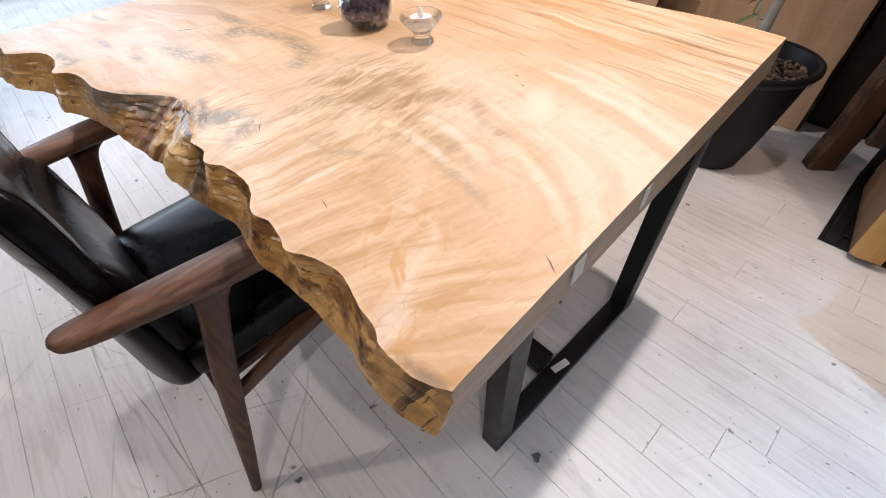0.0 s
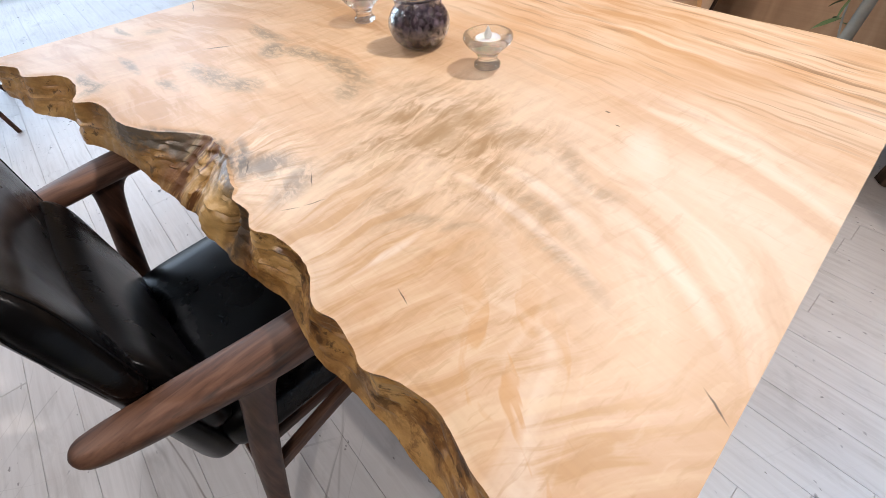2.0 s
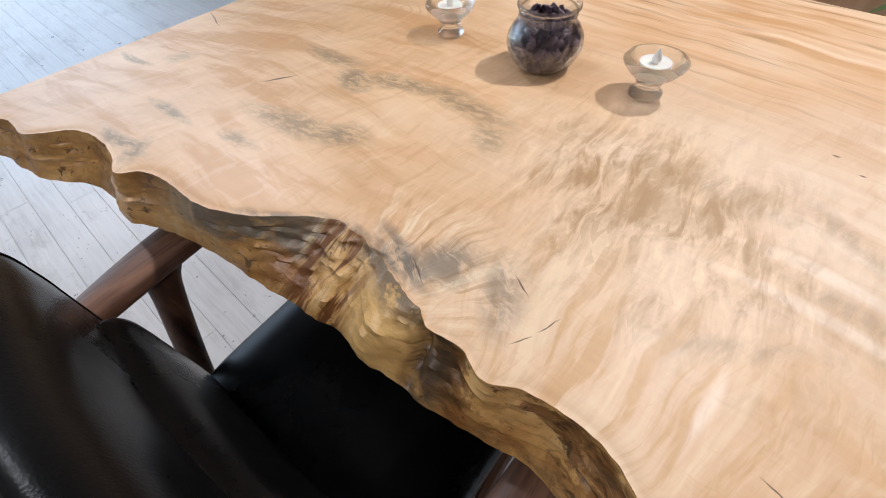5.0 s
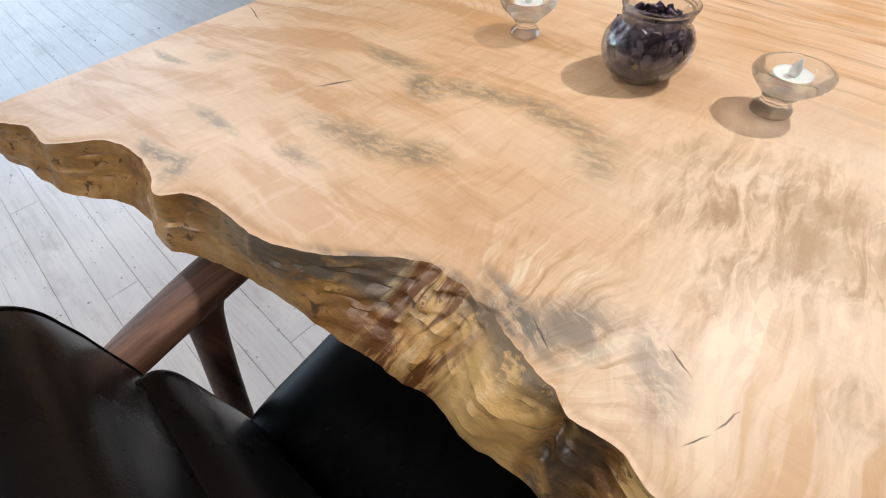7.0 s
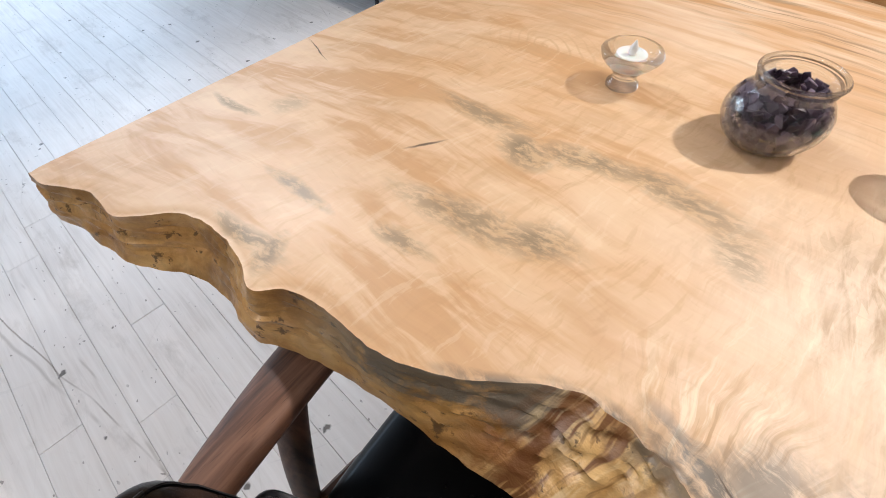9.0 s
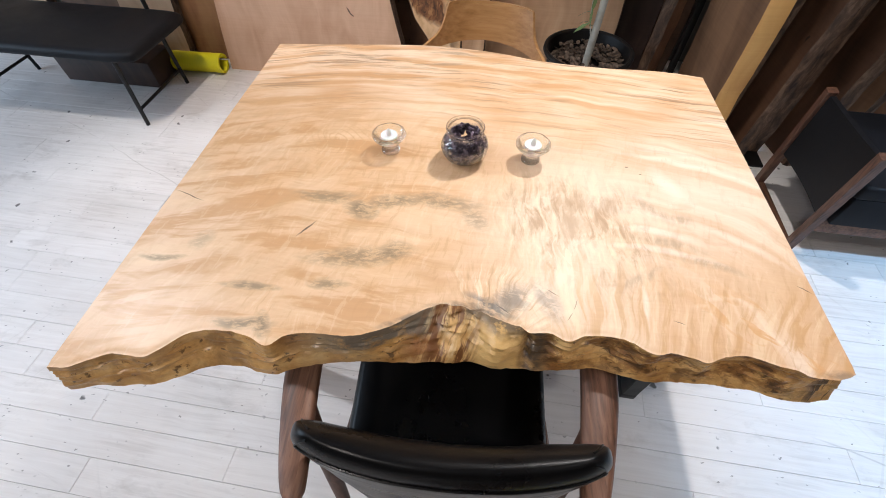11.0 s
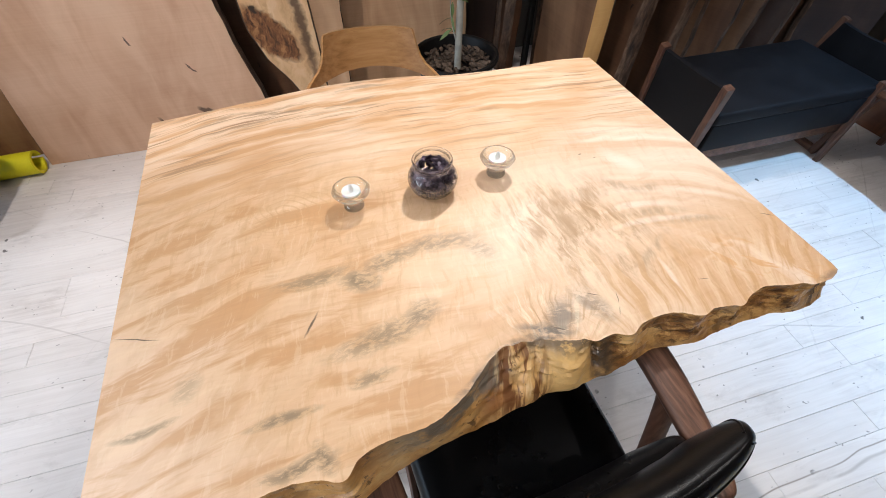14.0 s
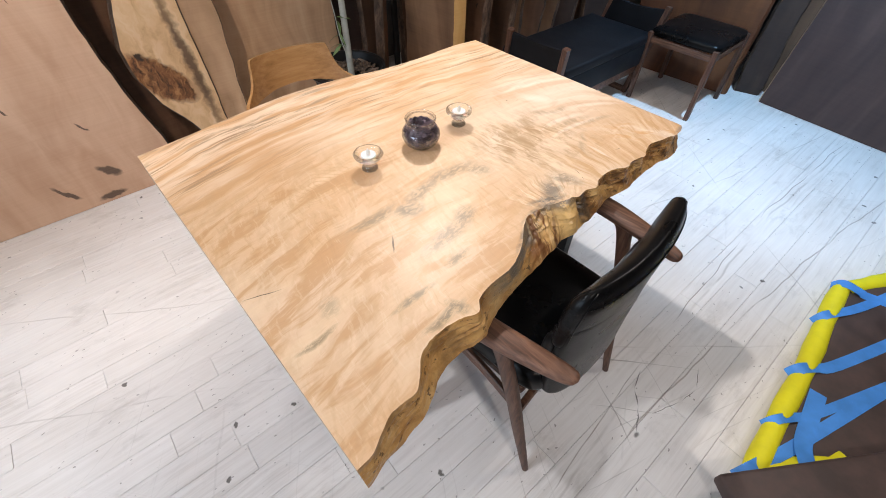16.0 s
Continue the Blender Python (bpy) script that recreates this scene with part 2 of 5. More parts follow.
    lay(both(g.span(tick, 0.55, 0.63), g.span(Y, 0.30, 0.10), g.span(cloud, 0.60, 0.44, 0.25, 1.0)), 0.36, (0.50, 0.295, 0.14))
    lay(both(g.span(tick, 0.42, 0.36), g.span(Y, 0.30, 0.10)), 0.18, (0.82, 0.67, 0.49))
    # grey spalting with shapes of its own, in mottled specks
    speck = g.span(g.noise(g.aim(w3, (26, 62, 1), 8), 1.5, 6, 0.75), 0.42, 0.54)
    stain = most([g.math("MULTIPLY", g.curl(w3, *c[:6]), c[6]) for c in SPALT])
    lay(stain, 0.62, (0.46, 0.325, 0.185))
    lay(both(stain, speck), 0.9, (0.25, 0.185, 0.115))
    swirl = most([g.math("MULTIPLY", g.curl(w3, *c[:6]), c[6]) for c in GNARL_STAIN])
    mott = g.span(g.noise(g.aim(g.warp(p, 30, 0.03), (16, 42, 1), -20, (2, 2, 0)), 1.4, 6, 0.7), 0.40, 0.54)
    lay(both(swirl, mott), 1.0, (0.085, 0.072, 0.062))
    lay(swirl, 0.35, (0.35, 0.29, 0.22))
    # thin drying cracks
    fine = most([g.blob(g.warp(p, 40, 0.006), *c, 0.6) for c in CRACKS])
    lay(fine, 0.9, (0.09, 0.058, 0.035))
    grain = g.noise(g.map(w2, (5, 90, 1)), 2.0, 3, 0.6)
    col = g.mix(0.13, col, g.ramp(grain, [(0.3, (0.36, 0.30, 0.25)), (0.7, (0.64, 0.58, 0.52))]), "OVERLAY")
    dash = g.noise(g.map(w3, (14, 150, 1), (0, 7, 0)), 1.6, 3, 0.6)
    lay(g.span(dash, 0.62, 0.74), 0.18, (0.42, 0.25, 0.12))
    rough = g.span(g.noise(w, 6, 3), 0.3, 0.7, 0.40, 0.54)
    h = g.math("SUBTRACT", g.math("ADD", g.math("MULTIPLY", grain, 0.25), g.math("MULTIPLY", run, 0.5)), fine)
    return g.done(col, rough, h, 0.2, 0.001, Specular_IOR_Level=0.5)


# curved marks in the wood: centre, half length, half width, turn, bend (and strength)
SPALT = [(-0.275, -0.078, 0.075, 0.020, 6, 1.0, 0.75), (-0.195, -0.100, 0.038, 0.024, -12, 0, 1.0), (-0.13, -0.066, 0.08, 0.022, 16, -0.8, 0.85), (-0.03, -0.048, 0.10, 0.022, -2, -1.0, 0.8),
         (0.050, -0.085, 0.045, 0.022, -50, 0, 0.6), (-0.165, -0.216, 0.11, 0.026, 12, 0.5, 0.8), (-0.105, -0.197, 0.04, 0.026, 28, 0, 0.9), (-0.20, -0.285, 0.04, 0.014, 6, 0, 0.75),
         (-0.32, -0.388, 0.055, 0.013, 7, 0, 1.0), (-0.287, -0.386, 0.016, 0.030, 25, 0, 1.0), (-0.34, -0.316, 0.055, 0.009, 4, 0, 0.9), (-0.535, -0.275, 0.045, 0.008, 4, 0, 0.8), (-0.48, -0.225, 0.024, 0.028, 0, 0, 0.4)]
GNARL_STAIN = [(-0.03, -0.330, 0.07, 0.012, 30, 0, 0.9), (0.03, -0.302, 0.05, 0.014, -2, -3, 1.0), (0.095, -0.292, 0.055, 0.020, -12, 2, 1.0), (0.135, -0.272, 0.045, 0.030, 40, 0, 0.75), (0.20, -0.262, 0.05, 0.022, -65, 0, 0.5), (0.66, -0.322, 0.04, 0.010, 6, 0, 0.5), (0.088, -0.303, 0.026, 0.007, -28, 9, 1.0)]
BRIGHT_VEINS = [(0.43, -0.066, 0.10, 0.011, -9, -1.6), (0.42, -0.112, 0.11, 0.009, -5, -1.0), (0.56, -0.062, 0.11, 0.012, -27, -1.2), (0.455, 0.075, 0.07, 0.026, -55, 2.0), (0.368, -0.245, 0.05, 0.006, 88, 1.0)]
SMOKE = [(0.425, -0.090, 0.09, 0.016, -8, -1.0), (0.41, 0.0, 0.06, 0.016, -38, 0), (0.46, -0.022, 0.03, 0.016, 0, 0), (0.30, -0.005, 0.08, 0.03, 8, 0), (0.50, -0.135, 0.07, 0.012, -14, -1), (0.36, -0.19, 0.07, 0.012, 35, 0)]
CRACKS = [(-0.287, -0.168, 0.030, 0.003, 60), (0.655, -0.165, 0.016, 0.0012, -30), (-0.57, -0.117, 0.045, 0.0016, -17), (0.205, -0.243, 0.016, 0.0010, -30),
          (0.245, -0.262, 0.014, 0.0008, 70), (0.235, -0.288, 0.012, 0.0007, 62), (0.372, 0.125, 0.005, 0.002, 10), (0.40, 0.105, 0.004, 0.0015, 0),
          (0.42, -0.27, 0.012, 0.0009, -15), (0.075, -0.3, 0.016, 0.005, 20), (0.122, -0.318, 0.012, 0.004, -50), (0.12, -0.29, 0.02, 0.001, -30)]


def edge_wood():
    g = Graph("live edge wood")
    p = g.obj()
    w = g.warp(p, 9, 0.05)
    w2 = g.warp(p, 30, 0.02)
    xyz = g.node("ShaderNodeSeparateXYZ", {"Vector": g.warp(p, 14, 0.012)})
    X, up = xyz.outputs[0], g.span(xyz.outputs[2], 0.655, 0.718)
    n = g.noise(g.map(w, (7, 7, 12)), 1.7, 6, 0.62)
    col = g.ramp(n, [(0.34, (0.30, 0.135, 0.038)), (0.43, (0.48, 0.25, 0.077)), (0.52, (0.62, 0.355, 0.125)), (0.68, (0.74, 0.49, 0.22))])

    def lay(mask, amount, tone):
        nonlocal col
        col = g.mix(g.math("MULTIPLY", mask, amount), col, tone)

    def between(a, b, c, d):
        return g.math("MULTIPLY", g.span(X, a, b), g.span(X, d, c))

    # dark burl in the hollows of the right half, in crisp islands
    burl = g.noise(g.map(w2, (9, 9, 22), loc=(3, 1, 0)), 1.4, 6, 0.68)
    hollow = g.math("MULTIPLY", g.span(X, 0.16, 0.20, 0.08, 1.0), g.span(up, 0.05, 0.45, 0.45, 1.0))
    lay(g.math("MULTIPLY", g.span(burl, 0.51, 0.46), hollow), 0.85, (0.19, 0.075, 0.022))
    lay(g.math("MULTIPLY", g.span(burl, 0.43, 0.39), hollow), 0.9, (0.055, 0.025, 0.012))
    vein = g.noise(g.map(g.warp(p, 34, 0.016), (30, 30, 90), (4, 2, 1)), 1.1, 5, 0.7, 0.6)
    lay(g.math("MULTIPLY", g.span(vein, 0.55, 0.62), g.span(X, 0.12, 0.2, 0.3, 1.0)), 0.6, (0.13, 0.055, 0.02))
    pits = g.noise(g.map(w2, (34, 34, 60)), 1.5, 4, 0.65)
    lay(g.span(pits, 0.60, 0.66), 0.85, (0.07, 0.035, 0.015))
    # brown mottling at the left end, grey weathering before the gnarl
    lay(g.math("MULTIPLY", g.span(g.noise(w, 15, 5, 0.65), 0.48, 0.60), g.span(X, -0.18, -0.26)), 0.65, (0.22, 0.115, 0.04))
    grey = g.math("MULTIPLY", between(-0.26, -0.14, -0.01, 0.03), g.span(g.noise(g.map(w, (1, 1, 1.6)), 12, 5, 0.7), 0.38, 0.50))
    grey = g.math("MULTIPLY", grey, g.span(up, 0.28, 0.55, 0.25, 1.0))
    lay(grey, 0.92, (0.16, 0.14, 0.112))
    # the smooth golden cheek of the gnarl
    cheek = between(0.06, 0.09, 0.14, 0.165)
    lay(cheek, 0.65, (0.76, 0.49, 0.19))
    lay(g.math("MULTIPLY", between(0.03, 0.06, 0.15, 0.2), g.math("MULTIPLY", g.span(up, 0.72, 0.95), g.span(g.noise(w2, 40, 5, 0.7), 0.42, 0.52))), 0.85, (0.11, 0.09, 0.072))
    lay(g.math("MULTIPLY", between(-0.06, -0.03, 0.005, 0.02), g.math("MULTIPLY", g.span(up, 0.7, 0.4), g.span(burl, 0.44, 0.52))), 0.8, (0.26, 0.10, 0.03))
    # red-brown ribs beside it, slanting
    sp = g.node("ShaderNodeSeparateXYZ", {"Vector": g.warp(p, 20, 0.014)})
    slant = g.node("ShaderNodeCombineXYZ", {"X": g.math("SUBTRACT", sp.outputs[0], g.math("MULTIPLY", sp.outputs[2], 0.4)), "Y": sp.outputs[1], "Z": sp.outputs[2]}).outputs[0]
    st = g.noise(g.map(slant, (70, 10, 8)), 1.0, 3, 0.6)
    lay(g.math("MULTIPLY", g.span(st, 0.46, 0.53), between(-0.03, 0.0, 0.065, 0.09)), 0.95, (0.15, 0.055, 0.018))
    lay(g.math("MULTIPLY", g.span(st, 0.40, 0.34), between(-0.03, 0.0, 0.065, 0.09)), 0.6, (0.80, 0.60, 0.34))
    # smooth pale right end with a few black stripes
    lay(g.span(X, 0.585, 0.61), 0.55, (0.55, 0.335, 0.14))
    lay(g.math("MULTIPLY", g.span(X, 0.62, 0.64), g.span(st, 0.56, 0.60)), 0.9, (0.05, 0.035, 0.028))
    # black-grey crease beyond the cheek
    lay(g.math("MULTIPLY", between(0.150, 0.168, 0.19, 0.215), g.span(n, 0.60, 0.46)), 0.9, (0.06, 0.045, 0.032))
    rings = g.noise(g.map(w2, (4, 4, 130)), 1.2, 3, 0.6)
    lay(g.span(rings, 0.5, 0.7), 0.3, (0.36, 0.2, 0.08))
    return g.done(col, 0.34, g.math("ADD", n, g.math("MULTIPLY", burl, 0.8)), 0.6, 0.004)


def end_wood():
    g = Graph("sawn end grain")
    p = g.obj()
    n = g.noise(g.map(g.warp(p, 5, 0.04), (1, 6, 24)), 3, 4)
    col = g.ramp(n, [(0.3, (0.34, 0.225, 0.135)), (0.7, (0.50, 0.36, 0.235))])
    return g.done(col, 0.5, n, 0.15, 0.001)


def plain_wood(name, dark, mid, light, scale=1.0, axis="y", rough=0.42, bump=0.25):
    g = Graph(name)
    p = g.vec("ADD", g.obj(), g.vec("MULTIPLY", g.node("ShaderNodeCombineXYZ", {"X": g.rand(), "Y": g.rand(), "Z": g.rand()}).outputs[0], (9, 7, 5)))
    s = {"x": (1.5, 30, 30), "y": (30, 1.5, 30), "z": (30, 30, 1.5)}[axis]
    w = g.warp(p, 3, 0.04)
    n = g.noise(g.map(w, tuple(v * scale for v in s)), 1.5, 5, 0.6, 0.3)
    big = g.noise(g.map(w, tuple(v * scale * 0.25 for v in s)), 1.5, 3, 0.5)
    col = g.ramp(g.math("ADD", g.math("MULTIPLY", n, 0.6), g.math("MULTIPLY", big, 0.4)), [(0.34, dark), (0.5, mid), (0.66, light)])
    pores = g.noise(g.map(p, tuple(v * scale * 5 for v in s)), 1.5, 2, 0.5)
    col = g.mix(g.span(pores, 0.62, 0.72, 0, 0.5), col, dark)
    return g.done(col, rough, n, bump, 0.001)


def slab_face(name, dark, mid, light, knots=0.5, rough=0.6, marks=()):
    g = Graph(name)
    r = g.rand()
    p = g.vec("ADD", g.obj(), g.vec("MULTIPLY", g.node("ShaderNodeCombineXYZ", {"X": r, "Y": r, "Z": r}).outputs[0], (13, 7, 5)))
    w = g.warp(g.warp(p, 1.6, 0.22), 6, 0.03)
    n = g.noise(g.map(w, (6, 6, 0.8)), 1.6, 5, 0.55, 0.5)
    cloud = g.noise(w, 2.3, 4, 0.6)
    col = g.ramp(g.math("ADD", g.math("MULTIPLY", n, 0.6), g.math("MULTIPLY", cloud, 0.4)), [(0.34, dark), (0.5, mid), (0.64, light)])
    kn = g.noise(g.map(w, (13, 13, 3.2), loc=(5, 2, 1)), 1.4, 4, 0.65)
    col = g.mix(g.span(kn, 0.70, 0.72, 0, knots), col, tuple(c * 0.16 for c in dark))
    xyz = g.node("ShaderNodeSeparateXYZ", {"Vector": g.obj()})
    face = g.warp(g.node("ShaderNodeCombineXYZ", {"X": xyz.outputs[0], "Y": xyz.outputs[2]}).outputs[0], 24, 0.035)
    for cx, cz, rx, rz, rot in marks:
        col = g.mix(g.math("MULTIPLY", g.blob(face, cx, cz, rx, rz, rot, 0.35), 0.92), col, (0.035, 0.018, 0.012))
    saw = g.noise(g.map(p, (2, 2, 70)), 2, 2)
    col = g.mix(0.12, col, g.ramp(saw, [(0.3, dark), (0.7, light)]))
    return g.done(col, rough, g.math("ADD", n, g.math("MULTIPLY", saw, 0.4)), 0.2, 0.002)


def burl_slab():
    g = Graph("cream spalted wood with burl")
    p = g.obj()
    xyz = g.node("ShaderNodeSeparateXYZ", {"Vector": p})
    q = g.warp(g.node("ShaderNodeCombineXYZ", {"X": xyz.outputs[0], "Y": xyz.outputs[2]}).outputs[0], 14, 0.05)
    q = g.warp(q, 38, 0.035, 4)
    n = g.noise(g.map(q, (9, 2.4, 1)), 1.5, 5, 0.6, 0.5)
    col = g.ramp(n, [(0.34, (0.50, 0.29, 0.14)), (0.5, (0.68, 0.44, 0.24)), (0.66, (0.76, 0.55, 0.35))])
    b = g.blob(q, -0.06, 0.46, 0.18, 0.085, -48, 0.2)
    f = g.noise(g.map(q, (30, 9, 1), rot=40), 1.5, 5, 0.65)
    col = g.mix(b, col, g.ramp(f, [(0.38, (0.05, 0.018, 0.007)), (0.5, (0.20, 0.08, 0.028)), (0.64, (0.40, 0.19, 0.07))]))
    edge = g.blob(q, 0.09, 0.5, 0.03, 0.5, 4, 0.7)
    col = g.mix(g.math("MULTIPLY", edge, 0.9), col, (0.10, 0.055, 0.03))
    kn = g.blob(q, -0.10, 0.575, 0.022, 0.014, -30, 0.4)
    col = g.mix(kn, col, (0.035, 0.018, 0.01))
    return g.done(col, 0.55, g.math("ADD", n, f), 0.25, 0.002)


def bark():
    g = Graph("bark")
    r = g.rand()
    p = g.vec("ADD", g.obj(), g.vec("MULTIPLY", g.node("ShaderNodeCombineXYZ", {"X": r, "Y": r, "Z": r}).outputs[0], (3, 9, 5)))
    n = g.noise(g.map(g.warp(p, 12, 0.04), (22, 22, 6)), 1.4, 6, 0.65)
    col = g.ramp(n, [(0.32, (0.018, 0.011, 0.008)), (0.5, (0.085, 0.048, 0.03)), (0.68, (0.20, 0.125, 0.08))])
    return g.done(col, 0.8, n, 0.8, 0.01)


SCRATCHES = [(1.6, -13.61, 13.0, 0.006, 0.4), (1.6, -13.585, 13.0, 0.003, 0.8), (0.0, -13.755, 13.0, 0.004, 0.7), (4.0, 9.0, 9.6, 0.004, 0.35), (-6.0, -9.0, 10.6, 0.004, 0.3), (9.0, -6.0, 9.3, 0.004, 0.3)]
SPLITS = [(0.22, -0.75, 0.05, 0.0028, 28), (0.284, -0.705, 0.032, 0.0025, 47), (0.345, -0.67, 0.045, 0.0022, 17), (0.175, -0.775, 0.014, 0.008, 0),
          (0.515, -0.803, 0.048, 0.0016, 24), (0.432, -0.815, 0.042, 0.0016, -9), (0.33, -0.788, 0.067, 0.0016, -18)]


def floor_paint():
    g = Graph("whitewashed floor boards")
    p, r = g.pos(), g.rand()
    off = g.vec("MULTIPLY", g.node("ShaderNodeCombineXYZ", {"X": r, "Y": r, "Z": r}).outputs[0], (17, 11, 0))
    q = g.vec("ADD", p, off)
    grain = g.noise(g.map(g.warp(q, 5, 0.02), (2.2, 45, 1)), 1.6, 5, 0.6, 0.2)
    cloud = g.noise(p, 1.7, 4, 0.6)
    base = g.ramp(g.math("ADD", g.math("MULTIPLY", grain, 0.42), g.math("MULTIPLY", cloud, 0.58)),
                  [(0.32, (0.56, 0.515, 0.485)), (0.47, (0.725, 0.685, 0.66)), (0.62, (0.81, 0.775, 0.755))])
    tone = g.math("MULTIPLY", g.math("SUBTRACT", r, 0.5), 0.16)
    base = g.mix(g.math("ADD", 0.09, tone, True), base, (0.46, 0.43, 0.40))
    # worn grey patches and dragged scratches
    patch = g.span(g.noise(g.map(g.warp(p, 4, 0.1), (3, 7, 1)), 1.3, 6, 0.68), 0.56, 0.74)
    base = g.mix(g.math("MULTIPLY", patch, 0.42), base, (0.33, 0.295, 0.26))
    worn = g.span(g.blob(g.warp(p, 3, 0.2), -0.02, -0.74, 0.75, 0.42, 8, 0.7), 0.0, 1.0, 0.12, 1.0)
    for rot, sc, loc in ((28, (0.9, 60, 1), (0, 0, 0)), (-17, (0.8, 75, 1), (3, 5, 0)), (62, (0.9, 80, 1), (7, 2, 0)), (-48, (0.7, 65, 1), (1, 8, 0))):
        s = g.noise(g.aim(g.warp(p, 2.2, 0.06), sc, rot, loc), 1.0, 2, 0.5)
        gate = g.span(g.noise(g.map(p, (1, 1, 1), loc), 1.9, 3), 0.45, 0.6)
        base = g.mix(g.math("MULTIPLY", g.math("MULTIPLY", g.span(s, 0.665, 0.71, 0, 0.75), gate), worn), base, (0.15, 0.12, 0.095))
    # long dragged arcs and a split in the boards
    pw = g.warp(p, 3.0, 0.05)
    for cx, cy, rr, half, amt in SCRATCHES:
        off2 = g.vec("MULTIPLY", g.vec("SUBTRACT", pw, (cx, cy, 0)), (1, 1, 0))
        arc = g.math("ABSOLUTE", g.math("SUBTRACT", g.vec("LENGTH", off2), rr))
        gate = g.span(g.noise(g.map(p, (1, 1, 1), (cx, cy, 0)), 2.3, 4, 0.6), 0.44, 0.56)
        base = g.mix(g.math("MULTIPLY", g.span(arc, half, half * 0.2, 0, amt), gate), base, (0.24, 0.20, 0.17))
    for cx, cy, rx, ry, rot in SPLITS:
        base = g.mix(g.math("MULTIPLY", g.blob(g.warp(p, 25, 0.012), cx, cy, rx, ry, rot, 0.6), 0.85), base, (0.05, 0.04, 0.035))
    # chipped paint
    cell = g.voronoi(g.warp(p, 30, 0.03), 9.5)
    pick = g.noise(g.map(p, (1, 1, 1), (4, 4, 0)), 9, 2)
    chip = g.math("MULTIPLY", g.span(cell, 0.1, 0.07), g.span(pick, 0.50, 0.53))
    base = g.mix(g.math("MULTIPLY", chip, 0.85), base, (0.045, 0.035, 0.028))
    cell2 = g.voronoi(g.map(g.warp(p, 50, 0.02), (1, 2, 1)), 26)
    base = g.mix(g.math("MULTIPLY", g.math("MULTIPLY", g.span(cell2, 0.13, 0.08), g.span(pick, 0.46, 0.56)), 0.65), base, (0.10, 0.08, 0.07))
    h = g.math("SUBTRACT", g.math("MULTIPLY", grain, 0.5), g.math("MULTIPLY", chip, 1.0))
    return g.done(base, g.span(patch, 0, 1, 0.42, 0.62), h, 0.3, 0.0015)


def leather(name="black leather", col=(0.0035, 0.0033, 0.0035), rough=0.29, spec=0.14):
    g = Graph(name)
    p = g.obj()
    cell = g.voronoi(g.warp(p, 60, 0.006), 420)
    n = g.noise(p, 6, 5, 0.6)
    c = g.mix(g.span(n, 0.4, 0.7, 0, 0.6), col, tuple(v * 1.9 for v in col))
    return g.done(c, g.span(n, 0.3, 0.7, rough - 0.06, rough + 0.08), g.math("ADD", g.math("MULTIPLY", cell, 0.3), g.math("MULTIPLY", g.noise(p, 22, 3), 0.3)), 0.14, 0.002, Specular_IOR_Level=spec)


def painted(name, col, rough=0.5, vary=0.25, bump=0.1, **more):
    g = Graph(name)
    n = g.noise(g.obj(), 14, 5, 0.6)
    fine = g.noise(g.obj(), 160, 2, 0.5)
    c = g.mix(g.span(n, 0.35, 0.7), tuple(v * (1 - vary) for v in col), tuple(min(1, v * (1 + vary)) for v in col))
    return g.done(c, g.span(n, 0.3, 0.7, max(0.02, rough - 0.08), rough + 0.08), g.math("ADD", n, g.math("MULTIPLY", fine, 0.4)), bump, 0.002, **more)


def glass_mat():
    g = Graph("clear glass")
    m = g.done((0.97, 0.985, 0.98), 0.01, None, Transmission_Weight=1.0, IOR=1.45)
    clear = g.node("ShaderNodeBsdfTransparent", {"Color": (0.97, 0.98, 0.975)}).outputs[0]
    both = g.node("ShaderNodeMixShader", {0: 0.34, 1: g.b.outputs[0], 2: clear}).outputs[0]
    g.t.links.new(both, g.t.nodes["Material Output"].inputs[0])
    return m


def flakes(name, a, b, c, rough=0.6):
    g = Graph(name)
    i = g.island()
    n = g.noise(g.obj(), 60, 4)
    col = g.mix(0.35, g.ramp(i, [(0.0, a), (0.5, b), (0.9, c)]), g.ramp(n, [(0.3, a), (0.7, c)]))
    return g.done(col, rough, n, 0.4, 0.002)


def leaf_mat():
    g = Graph("green leaf")
    i = g.island()
    col = g.ramp(i, [(0, (0.05, 0.09, 0.025)), (1, (0.13, 0.19, 0.06))])
    return g.done(col, 0.5)


